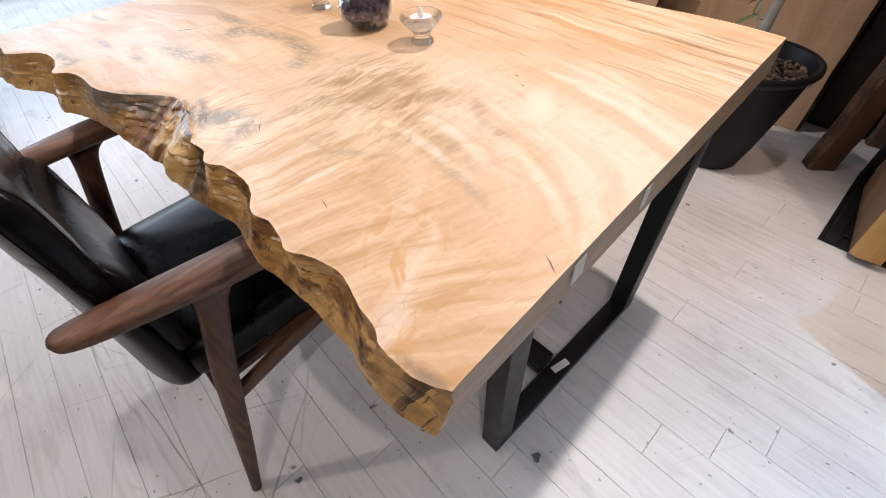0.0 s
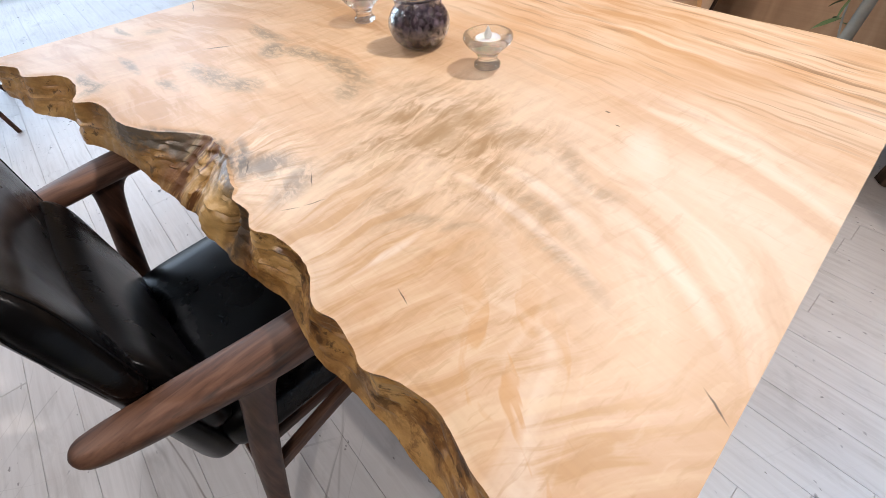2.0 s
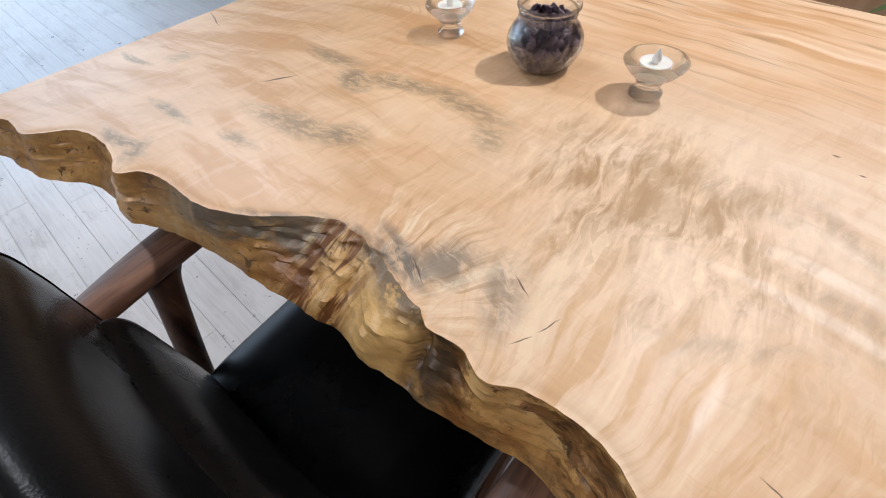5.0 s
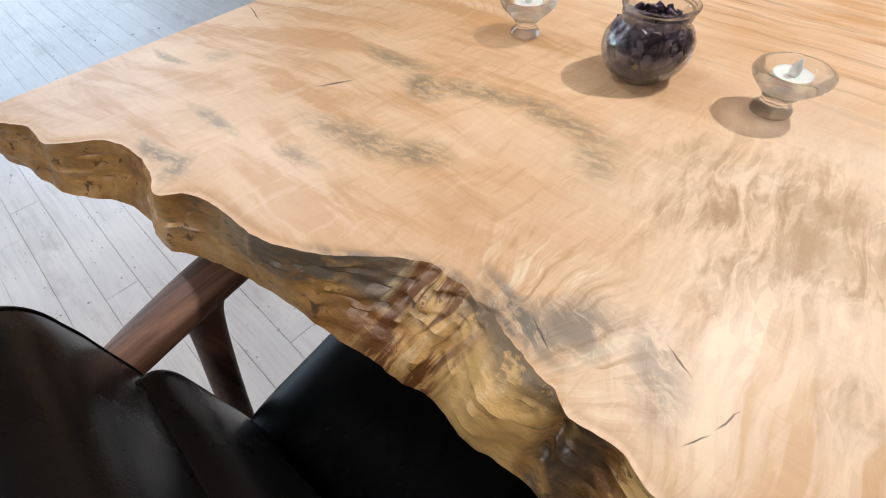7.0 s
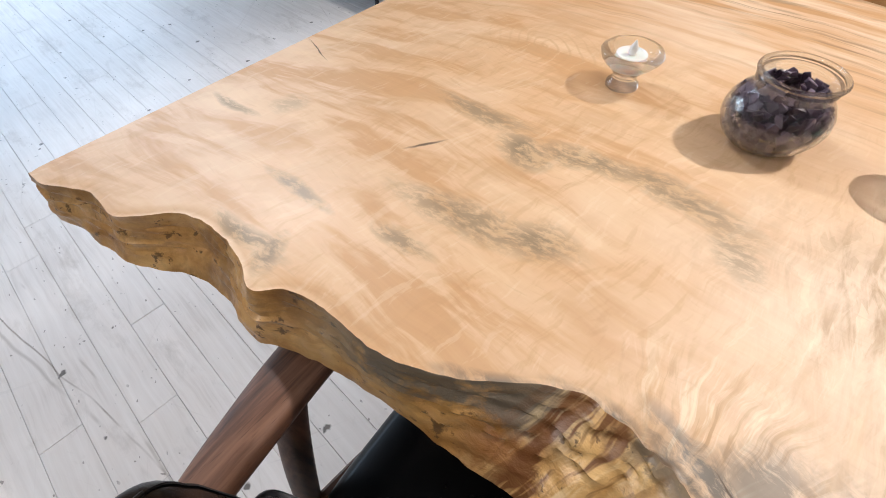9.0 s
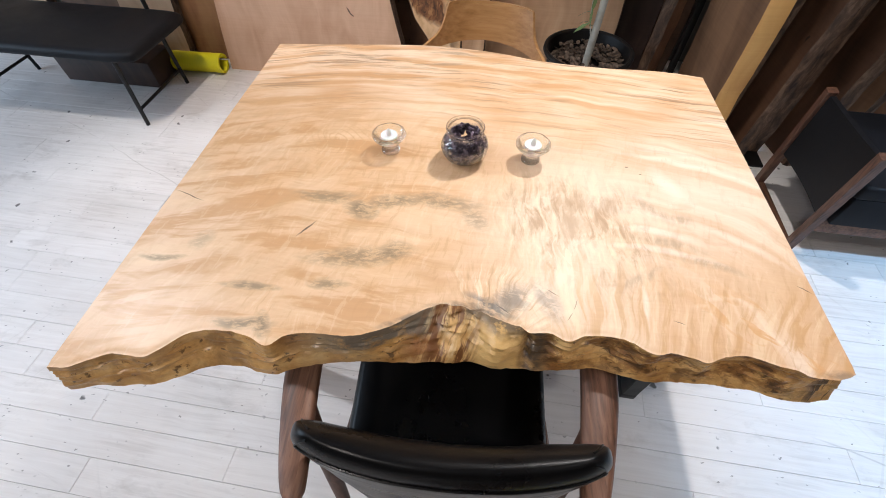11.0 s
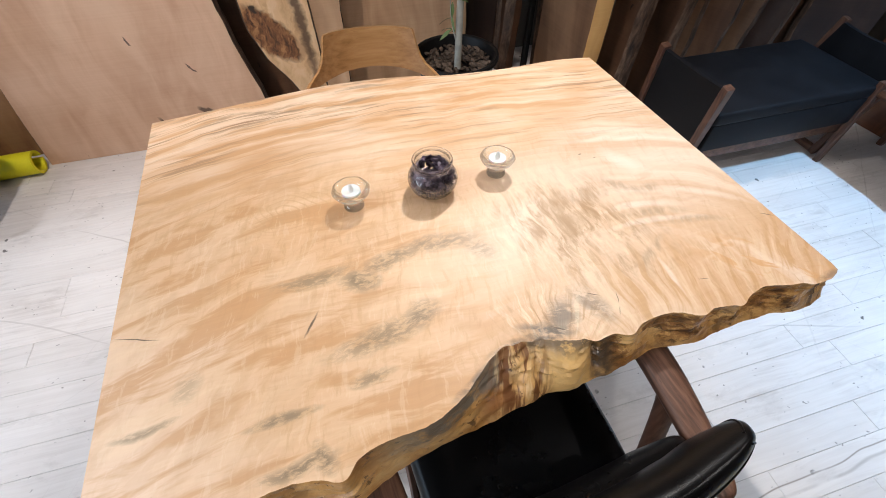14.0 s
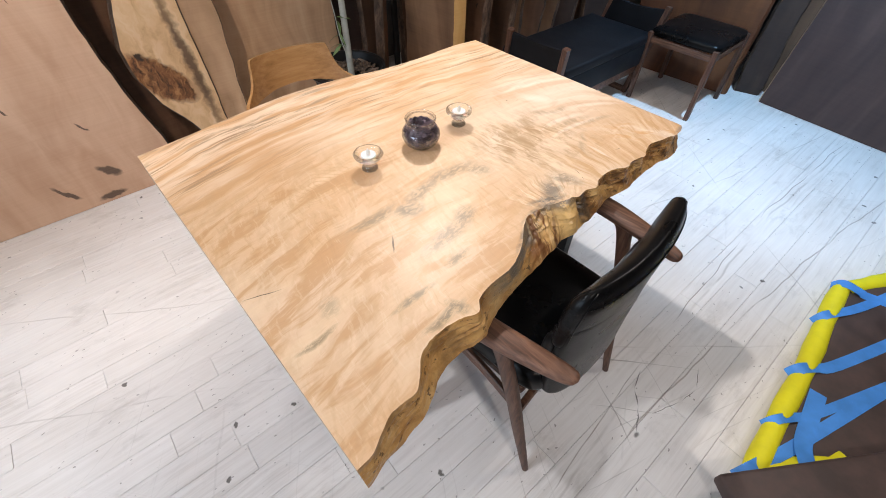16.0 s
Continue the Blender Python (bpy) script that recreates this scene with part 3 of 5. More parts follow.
M = dict(
    table=table_wood(), edge=edge_wood(), end=end_wood(), floor=floor_paint(), bark=bark(), glass=glass_mat(),
    walnut=plain_wood("oiled walnut", (0.045, 0.020, 0.012), (0.125, 0.056, 0.032), (0.215, 0.105, 0.062), 3.2, "y", 0.5),
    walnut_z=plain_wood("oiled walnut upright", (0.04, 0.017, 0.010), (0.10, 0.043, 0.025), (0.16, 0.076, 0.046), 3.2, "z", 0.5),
    ply=plain_wood("bent oak veneer", (0.25, 0.115, 0.038), (0.35, 0.175, 0.062), (0.42, 0.225, 0.09), 1.6, "x", 0.38, 0.1),
    leather=leather(), leather_back=leather("worn black leather", (0.012, 0.0108, 0.0095), 0.42, 0.05), leather_matt=leather("dark charcoal leatherette", (0.008, 0.0082, 0.0098), 0.5, 0.12),
    iron=painted("black powder-coated steel", (0.010, 0.0095, 0.010), 0.42, 0.2, 0.15, Specular_IOR_Level=0.3),
    pot=painted("matt black plastic", (0.007, 0.007, 0.0075), 0.5, 0.2, 0.05, Specular_IOR_Level=0.28),
    wax=painted("white wax", (0.82, 0.81, 0.79), 0.45, 0.04, 0.05, Subsurface_Weight=0.2),
    flame=painted("milky plastic", (0.78, 0.77, 0.74), 0.35, 0.04, 0.02),
    yellow=painted("yellow foam", (0.74, 0.66, 0.008), 0.6, 0.08, 0.15),
    tape=painted("blue masking tape", (0.06, 0.25, 0.66), 0.5, 0.15, 0.15),
    brown=painted("dark brown board", (0.062, 0.037, 0.031), 0.55, 0.3, 0.2),
    cream=painted("cream upholstery", (0.70, 0.53, 0.42), 0.7, 0.06, 0.1),
    white=painted("white sticker", (0.75, 0.74, 0.72), 0.5, 0.05, 0.0),
    wall=painted("grey plaster", (0.13, 0.12, 0.11), 0.8, 0.12, 0.2),
    ceil=painted("white ceiling", (0.70, 0.69, 0.67), 0.8, 0.05, 0.1),
    sub=painted("dark joint", (0.33, 0.30, 0.27), 0.9, 0.3, 0.1),
    petals=flakes("dried purple petals", (0.016, 0.010, 0.016), (0.060, 0.036, 0.062), (0.20, 0.15, 0.20), 0.3),
    chips=flakes("bark chips", (0.025, 0.017, 0.012), (0.07, 0.048, 0.034), (0.16, 0.115, 0.085), 0.75),
    trunk=painted("pale grey bark", (0.36, 0.36, 0.32), 0.7, 0.25, 0.4),
    leaf=leaf_mat(),
    pale=slab_face("pale pinkish slab wood", (0.49, 0.285, 0.175), (0.61, 0.385, 0.255), (0.69, 0.465, 0.32), 0.9, marks=[(0.06, 0.11, 0.07, 0.012, -50), (0.26, 0.15, 0.06, 0.022, -38), (0.22, 0.03, 0.07, 0.02, 5), (0.27, 0.38, 0.03, 0.007, -60), (0.07, 0.52, 0.025, 0.006, -70)]),
    straw=slab_face("cream spalted wood", (0.44, 0.28, 0.14), (0.62, 0.43, 0.235), (0.70, 0.53, 0.32), 0.8),
    tan=slab_face("tan slab wood", (0.33, 0.19, 0.10), (0.50, 0.31, 0.18), (0.60, 0.40, 0.25), 0.9),
    greytan=slab_face("tan-brown slab wood", (0.085, 0.042, 0.022), (0.17, 0.088, 0.045), (0.26, 0.145, 0.078), 0.8),
    brownslab=slab_face("brown slab wood", (0.05, 0.022, 0.011), (0.115, 0.053, 0.027), (0.20, 0.10, 0.052), 0.9),
    darkslab=slab_face("dark slab wood", (0.018, 0.009, 0.007), (0.036, 0.018, 0.013), (0.066, 0.036, 0.025), 0.5),
    redslab=slab_face("red-brown slab wood", (0.06, 0.018, 0.006), (0.12, 0.037, 0.012), (0.20, 0.068, 0.022), 0.5),
    # orange: warm light on the first rack board's edge, put into its colour
    orange=slab_face("orange lit-edge wood", (0.36, 0.17, 0.045), (0.52, 0.28, 0.085), (0.62, 0.37, 0.13), 0.5),
    plum=slab_face("plum-brown slab wood", (0.040, 0.020, 0.018), (0.06, 0.031, 0.027), (0.085, 0.047, 0.040), 0.3),
    burlslab=burl_slab(),
    burl=slab_face("brown burl", (0.10, 0.04, 0.015), (0.19, 0.08, 0.03), (0.30, 0.15, 0.06), 0.6),
)


# ---- mesh helpers ----
def link(name, me, mats, parent=None, label="", smooth=True):
    for m in mats if isinstance(mats, (list, tuple)) else [mats]:
        me.materials.append(M[m])
    if smooth:
        me.polygons.foreach_set("use_smooth", [True] * len(me.polygons))
    ob = new(name, me)
    if parent:
        ob.parent = parent
    if label:
        ob["label"] = label
    return ob


def part(name, bm, mats, parent=None, label="", smooth=True, angle=35):
    me = bpy.data.meshes.new(name)
    bmesh.ops.recalc_face_normals(bm, faces=bm.faces)
    bm.to_mesh(me)
    bm.free()
    ob = link(name, me, mats, parent, label, smooth)
    if smooth:
        me.set_sharp_from_angle(angle=radians(angle))
    return ob


def root(name, at, label, category, group="", rz=0.0):
    e = new(name)
    e.empty_display_size = 0.1
    e.matrix_world = pose(*at, 0, 0, rz)
    return tagged(e, label, category, group)


def move(bm, m):
    bmesh.ops.transform(bm, matrix=m, verts=bm.verts)
    return bm


def box(size, at=(0, 0, 0), bevel=0.003, rot=(0, 0, 0), seg=2):
    bm = bmesh.new()
    bmesh.ops.create_cube(bm, size=1.0)
    bmesh.ops.scale(bm, vec=size, verts=bm.verts)
    if bevel:
        bmesh.ops.bevel(bm, geom=bm.edges[:], offset=bevel, segments=seg, affect="EDGES", profile=0.5)
    return move(bm, pose(*at, *rot))


def rows_mesh(rows, closed=True, caps=True):
    """A skin over rows of points, each row a ring (closed) or a strip."""
    bm = bmesh.new()
    vs = [[bm.verts.new(p) for p in r] for r in rows]
    n = len(vs[0])
    for a, b in zip(vs, vs[1:]):
        for i in range(n if closed else n - 1):
            bm.faces.new((a[i], a[(i + 1) % n], b[(i + 1) % n], b[i]))
    if caps and closed:
        bm.faces.new(vs[0][::-1])
        bm.faces.new(vs[-1])
    return bm


def lathe(profile, seg=32):
    return rows_mesh([[(r * math.cos(2 * math.pi * i / seg), r * math.sin(2 * math.pi * i / seg), z) for i in range(seg)] for r, z in profile])


def smooth_path(pts, n):
    """A Catmull-Rom line of n points through tuples of any length."""
    P = np.array(pts, float)
    out = []
    for t in np.linspace(0, len(P) - 1.0001, n):
        i = int(t)
        f = t - i
        a, b, c, d = P[max(i - 1, 0)], P[i], P[min(i + 1, len(P) - 1)], P[min(i + 2, len(P) - 1)]
        out.append(0.5 * (2 * b + (c - a) * f + (2 * a - 5 * b + 4 * c - d) * f * f + (3 * b - a - 3 * c + d) * f ** 3))
    return out


def sweep(pts, n=16, seg=14, power=2.0, side=(1, 0, 0)):
    """A bar along points (x, y, z, half width, half height), with a rounded section."""
    P = smooth_path(pts, n)
    rows = []
    for i, p in enumerate(P):
        a, b = P[max(i - 1, 0)][:3], P[min(i + 1, n - 1)][:3]
        t = Vector(b - a).normalized()
        s = Vector(side)
        s = (s - t * s.dot(t)).normalized()
        u = t.cross(s)
        ring = []
        for k in range(seg):
            c, d = math.cos(2 * math.pi * k / seg), math.sin(2 * math.pi * k / seg)
            c, d = math.copysign(abs(c) ** (2 / power), c), math.copysign(abs(d) ** (2 / power), d)
            ring.append(Vector(p[:3]) + s * (c * p[3]) + u * (d * p[4]))
        rows.append(ring)
    return rows_mesh(rows)


def fuzz(x, y, z, f=1.0, amp=1.0):
    return amp * noise.noise(Vector((x * f, y * f, z * f)))


# ---- setting ----
def wall(name, size, at, mat="wall", label=""):
    return tagged(part(name, box(size, at, 0), mat, smooth=False), label, "wall", kind="structure")


floor = tagged(part("floor", box((9.0, 6.6, 0.1), (-0.75, -0.85, -0.0625), 0), "sub", smooth=False), "whitewashed wooden board floor, scratched and chipped", "floor", kind="structure")
wall("wall_north", (9.0, 0.15, 2.7), (-0.75, 2.175, 1.35), label="plain grey wall behind the leaning slabs")
wall("wall_east", (0.15, 6.0, 2.7), (3.6, -0.9, 1.35), label="plain grey wall at the shop's end")
wall("wall_south", (9.0, 0.15, 2.7), (-0.75, -4.0, 1.35), label="plain grey wall")
for nm, sz, at in (("wall_west", (0.15, 6.0, 0.35), (-5.1, -0.9, 0.175)), ("wall_west_lintel", (0.15, 6.0, 0.2), (-5.1, -0.9, 2.6)),
                   ("wall_west_pier", (0.15, 0.5, 2.15), (-5.1, 1.85, 1.425)), ("wall_west_pier", (0.15, 0.5, 2.15), (-5.1, -3.65, 1.425))):
    wall(nm, sz, at, label="shop front wall round a wide window opening")
tagged(part("ceiling", box((9.0, 6.4, 0.1), (-0.75, -0.9, 2.75), 0), "ceil", smooth=False), "plain white ceiling", "ceiling", kind="structure")


# ---- the live-edge table ----
TOP, THICK = 0.72, 0.068
FRONT_TOP = [(-0.594, -0.513), (-0.558, -0.504), (-0.53, -0.487), (-0.503, -0.474), (-0.453, -0.471), (-0.431, -0.453), (-0.404, -0.423),
             (-0.369, -0.409), (-0.334, -0.407), (-0.297, -0.411), (-0.262, -0.421), (-0.24, -0.40), (-0.202, -0.388), (-0.141, -0.384),
             (-0.102, -0.372), (-0.064, -0.351), (-0.035, -0.327), (0.0, -0.303), (0.04, -0.297), (0.075, -0.299), (0.113, -0.313),
             (0.15, -0.321), (0.17, -0.328), (0.203, -0.325), (0.233, -0.334), (0.261, -0.32), (0.303, -0.315), (0.334, -0.319),
             (0.367, -0.335), (0.399, -0.329), (0.434, -0.333), (0.453, -0.337), (0.483, -0.322), (0.521, -0.315), (0.55, -0.321),
             (0.588, -0.328), (0.615, -0.336), (0.658, -0.331), (0.679, -0.321)]
FRONT_LOW = [(-0.592, -0.524), (-0.53, -0.507), (-0.473, -0.498), (-0.422, -0.476), (-0.39, -0.455), (-0.343, -0.441), (-0.266, -0.445),
             (-0.24, -0.434), (-0.181, -0.412), (-0.109, -0.397), (-0.046, -0.389), (0.007, -0.379), (0.039, -0.376), (0.071, -0.368),
             (0.115, -0.373), (0.163, -0.366), (0.19, -0.366), (0.256, -0.353), (0.301, -0.346), (0.353, -0.354), (0.396, -0.353),
             (0.451, -0.346), (0.549, -0.343), (0.588, -0.351), (0.64, -0.349), (0.676, -0.338)]
FAR = [(-0.640, 0.550), (-0.49, 0.57), (-0.346, 0.593), (-0.2, 0.611), (-0.1, 0.613), (-0.009, 0.607), (0.066, 0.596), (0.158, 0.575), (0.249, 0.566),
       (0.357, 0.562), (0.448, 0.567), (0.537, 0.567), (0.628, 0.554)]


def line(ctrl, n):
    """n points evenly along x on a smooth line through the control points."""
    fine = np.array(smooth_path(ctrl, 700))
    xs = np.linspace(ctrl[0][0], ctrl[-1][0], n)
    return np.column_stack((xs, np.interp(xs, fine[:, 0], fine[:, 1])))


def dining_table():
    t = root("dining_table", (0, 0, 0), "live-edge slab dining table of pale figured wood on black steel legs", "table")
    nx, ny, nf = 420, 40, 24
    ft, fl, fr = line(FRONT_TOP, nx), line(FRONT_LOW, nx), line(FAR, nx)
    for i in range(nx):
        gn = max(0.0, 1 - abs(ft[i, 0] - 0.08) / 0.12)
        ft[i, 1] += fuzz(ft[i, 0], 0, 21, 38, 0.0022 + 0.006 * gn) + fuzz(ft[i, 0], 0, 27, 110, 0.001 + 0.003 * gn)
        fl[i, 1] += fuzz(fl[i, 0], 0, 24, 30, 0.003) + fuzz(fl[i, 0], 0, 29, 90, 0.0012)
    rows = []
    zb = TOP - THICK
    # underside far to near, up the live edge, over the top, down the far edge
    for k in range(nf):
        f = k / (nf - 1)
        row = []
        for (ax, ay), (bx, by) in zip(fl, ft):
            x = bx + (ax - bx) * (1 - f) ** 1.0
            gn = max(0.0, 1 - abs(x - 0.07) / 0.1)
            e = f ** (1.0 + 0.9 * gn)
            y = ay + (by - ay) * (f ** (1.15 - 0.2 * gn))
            z = zb + THICK * (0.02 + 0.98 * (f ** (0.9 - 0.32 * gn)))
            dent = math.sin(math.pi * min(1, f * 1.02)) ** 0.7
            hollow = fuzz(x, 1.7, 0.4, 9.0, 0.009) + fuzz(x, f * 0.5, 3.1, 26.0, 0.005) + fuzz(x, f * 0.8, 7.7, 60.0, 0.0022)
            ridge = math.sin(150 * (x - 0.05 * f) + 3 * fuzz(x, f, 2, 6)) * 0.0036 * max(0.0, 1 - abs(x - 0.03) / 0.06)
            scoop = 0.011 * max(0.0, min(1.0, (x - 0.15) / 0.05)) * abs(math.sin(27 * x + 0.6 * fuzz(x, 0, 4, 5)))
            gz = max(0.0, 1 - abs(x - 0.09) / 0.13)
            lump = (fuzz(x, f * 0.10, 11, 20, 0.009) + fuzz(x - 0.05 * f, f * 0.12, 13, 50, 0.0035) + fuzz(x, f * 0.15, 15, 90, 0.0012)) * gz
            cheek = 0.014 * math.exp(-((x - 0.117) / 0.03) ** 2) - 0.015 * math.exp(-((x - 0.167) / 0.007) ** 2) - 0.006 * math.exp(-((x - 0.062) / 0.006) ** 2)
            y += dent * (0.004 + hollow + ridge + scoop + lump * 0.7 - cheek)
            if k == nf - 1:
                z -= 0.001
            row.append((x, y, z))
        rows.append(row)
    for k in range(ny):
        f = (k / (ny - 1)) ** 1.6
        row = []
        for i in range(nx):
            x = ft[i, 0] + (fr[i, 0] - ft[i, 0]) * f
            y = ft[i, 1] + 0.0035 + (fr[i, 1] - 0.003 - ft[i, 1] - 0.0035) * f
            d = y - ft[i, 1]
            gn = max(0.0, 1 - abs(x - 0.1) / 0.13) * max(0.0, 1 - d / 0.09)
            z = TOP - 0.004 * gn + (fuzz(x, y, 5.0, 45, 0.0045) + fuzz(x * 2, y, 6.0, 110, 0.002)) * gn - 0.0018 * max(0, 1 - d / 0.012)
            row.append((x, y, z))
        rows.append(row)
    rows.append([(p[0], p[1], TOP - 0.004) for p in fr])
    rows.append([(p[0], p[1] + fuzz(p[0], 0, 9, 12, 0.004) + 0.004, zb + 0.004) for p in fr])
    rows.append([(p[0], p[1] - 0.003, zb) for p in fr])
    bm = bmesh.new()
    vs = [[bm.verts.new(p) for p in r] for r in rows]
    for j in range(len(vs)):
        a, b = vs[j], vs[(j + 1) % len(vs)]
        for i in range(nx - 1):
            f = bm.faces.new((a[i], a[i + 1], b[i + 1], b[i]))
            f.material_index = 1 if j < nf - 1 or j >= nf + ny else 0
            if j >= nf + ny + 2:
                f.material_index = 2
    for i in (0, nx - 1):
        # the sawn ends: a strip between the top rows and the underside
        ring = [r[i] for r in vs]
        f = bm.faces.new(ring if i == 0 else ring[::-1])
        f.material_index = 2
    bmesh.ops.triangulate(bm, faces=[f for f in bm.faces if len(f.verts) > 4])
    part("tabletop", bm, ["table", "edge", "end"], t, "pale peach wood slab with a gnarled live edge", angle=40)
    for sx, x0 in ((1, 0.588), (-1, -0.548)):
        y0, y1 = (-0.109, 0.425) if sx > 0 else (-0.195, 0.37)
        lf = part("leg_frame", box((0.046, y1 - y0 + 0.055, 0.03), (x0, (y0 + y1) / 2, 0.0155), 0.002), "iron", t)
        for yb, yt in ((y0, y0), (y1, y1)):
            bm = sweep([(x0, yb, 0.031, 0.023, 0.0275), (x0, (yb + yt) / 2, 0.33, 0.023, 0.0275), (x0, yt, zb - 0.009, 0.023, 0.0275)], 4, 16, 14)
            part("upright", bm, "iron", lf, angle=25)
        part("top_plate", box((0.06, y1 - y0 + 0.07, 0.008), (x0, (y0 + y1) / 2, zb - 0.0045), 0.001), "iron", lf)
    part("sticker", box((0.018, 0.05, 0.0006), (0.59, 0.13, 0.0312), 0, (0, 0, -12)), "white", t, "small white label with grey bars", smooth=False)
    part("stretcher", box((1.088, 0.06, 0.03), (0.02, 0.1, 0.045), 0.002), "iron", t)
    for y, w in ((-0.13, 0.022), (0.02, 0.016)):
        x = 0.679 - (y + 0.321) * 0.0583 + 0.0007
        part("tape_mark", box((0.001, w, 0.034), (x, y, TOP - 0.026), 0, (6, 0, 3.3)), "white", t, smooth=False)
    return t


dining_table()


# ---- things on the table ----
def candle_holder(x, y, rz):
    h = root("candle_holder", (x, y, TOP + 0.0012), "clear thick glass tealight holder standing on the table", "candle holder", "tealight holders", rz)
    outer = [(0.004, 0.0), (0.0195, 0.0), (0.0215, 0.0015), (0.0212, 0.006), (0.0175, 0.009), (0.0155, 0.014), (0.0168, 0.0195), (0.0225, 0.026),
             (0.0305, 0.033), (0.0372, 0.0405), (0.0396, 0.046), (0.0380, 0.0495), (0.0355, 0.051)]
    inner = [(0.0325, 0.0505), (0.0265, 0.047), (0.0225, 0.0445), (0.0215, 0.036), (0.0210, 0.0305), (0.004, 0.030)]
    # eight pressed lobes round the bowl
    rows = []
    for k, (r, z) in enumerate(outer + inner):
        lobe = 0.012 if 6 <= k <= 11 else 0.006 if k in (5, 12) else 0.0
        rows.append([(r * (1 + lobe * math.cos(8 * a)) * math.cos(a), r * (1 + lobe * math.cos(8 * a)) * math.sin(a), z) for a in np.linspace(0, 2 * math.pi, 64, endpoint=False)])
    part("glass_body", rows_mesh(rows), "glass", h, angle=60)
    c = root("tealight", (x, y, TOP + 0.0322), "white tealight with a milky plastic flame", "tealight", "tealights", rz)
    part("cup", lathe([(0.003, 0), (0.0192, 0), (0.0196, 0.001), (0.0196, 0.0135), (0.0188, 0.0142), (0.0178, 0.0130), (0.0165, 0.0122), (0.006, 0.0119), (0.0025, 0.0119)], 32), "wax", c)
    part("flame", move(lathe([(0.0015, 0), (0.0048, 0.0006), (0.0058, 0.005), (0.0048, 0.01), (0.0025, 0.015), (0.0006, 0.0185)], 16), pose(0, 0, 0.0122)), "flame", c, "milky plastic flame tip")


candle_holder(0.153, 0.114, 20)
candle_holder(-0.175, 0.097, -35)


def glass_jar(x, y):
    outer = [(0.006, 0.0015), (0.030, 0.0), (0.036, 0.003), (0.046, 0.013), (0.0522, 0.026), (0.0542, 0.037), (0.0522, 0.049), (0.046, 0.060), (0.0395, 0.067),
             (0.0385, 0.071), (0.0396, 0.075), (0.0402, 0.0790), (0.0400, 0.0815), (0.0394, 0.0825)]
    inner = [(0.0380, 0.0820), (0.0370, 0.077), (0.0358, 0.070), (0.0368, 0.066), (0.0430, 0.0590), (0.0494, 0.0485), (0.0514, 0.037), (0.0494, 0.0270),
             (0.043, 0.0150), (0.034, 0.0065), (0.006, 0.006)]
    j = root("glass_jar", (x, y, TOP + 0.0012), "round clear glass jar with a rolled rim, on the table", "jar")
    squat = Matrix.Diagonal((1.0, 1.0, 0.95, 1))
    part("jar_body", move(lathe(outer + inner, 56), squat), "glass", j, angle=60)
    ring = [[((0.0402 + 0.0030 * math.cos(b)) * math.cos(a), (0.0402 + 0.0030 * math.cos(b)) * math.sin(a), 0.0826 + 0.0030 * math.sin(b)) for b in np.linspace(0, 2 * math.pi, 10, endpoint=False)]
            for a in np.linspace(0, 2 * math.pi, 57)]
    part("rim", rows_mesh(ring, caps=False), "glass", j, "thick rolled glass rim", angle=180)
    # dried petals heaped inside
    rnd = random.Random(4)
    bm = bmesh.new()
    for i in range(460):
        z = 0.010 + 0.057 * rnd.random()
        lim = np.interp(z, [0.008, 0.0155, 0.0275, 0.038, 0.0495, 0.0595, 0.066, 0.07], [0.029, 0.036, 0.0425, 0.0442, 0.0425, 0.036, 0.029, 0.026])
        r, a = lim * math.sqrt(rnd.random()) if rnd.random() < 0.35 else lim * (0.9 + 0.1 * rnd.random()), rnd.random() * 6.283
        m = pose(r * math.cos(a), r * math.sin(a), z, rnd.uniform(-70, 70), rnd.uniform(-70, 70), rnd.uniform(0, 360))
        if r > lim * 0.88:
            k = 1.1
            m = pose(k * r * math.cos(a), k * r * math.sin(a), z, 0, 0, math.degrees(a)) @ pose(0, 0, 0, 0, 90 + rnd.uniform(-18, 18) - 25 * (z - 0.037) / 0.03, 0) @ pose(0, 0, 0, rnd.uniform(-14, 14), 0, rnd.uniform(0, 360))
        w, l = rnd.uniform(0.005, 0.0085), rnd.uniform(0.0065, 0.010)
        pts = [(-l, 0, 0), (-l * 0.3, w * 0.8, 0.002), (l * 0.7, w * 0.5, -0.001), (l, 0, 0.0015), (l * 0.6, -w * 0.7, 0.0005), (-l * 0.4, -w * 0.6, 0.002)]
        up = [bm.verts.new(m @ Vector(p)) for p in pts]
        lo = [bm.verts.new(m @ (Vector(p) - Vector((0, 0, 0.0012)))) for p in pts]
        bm.faces.new(up), bm.faces.new(lo[::-1])
        for k in range(6):
            bm.faces.new((up[k], lo[k], lo[(k + 1) % 6], up[(k + 1) % 6]))
    p = part("potpourri", bm, "petals", smooth=False)
    p.matrix_world = pose(x, y, TOP + 0.0012)
    tagged(p, "dark purple dried petals heaped in the glass jar", "potpourri", kind="stuff")


glass_jar(0.0, 0.1)


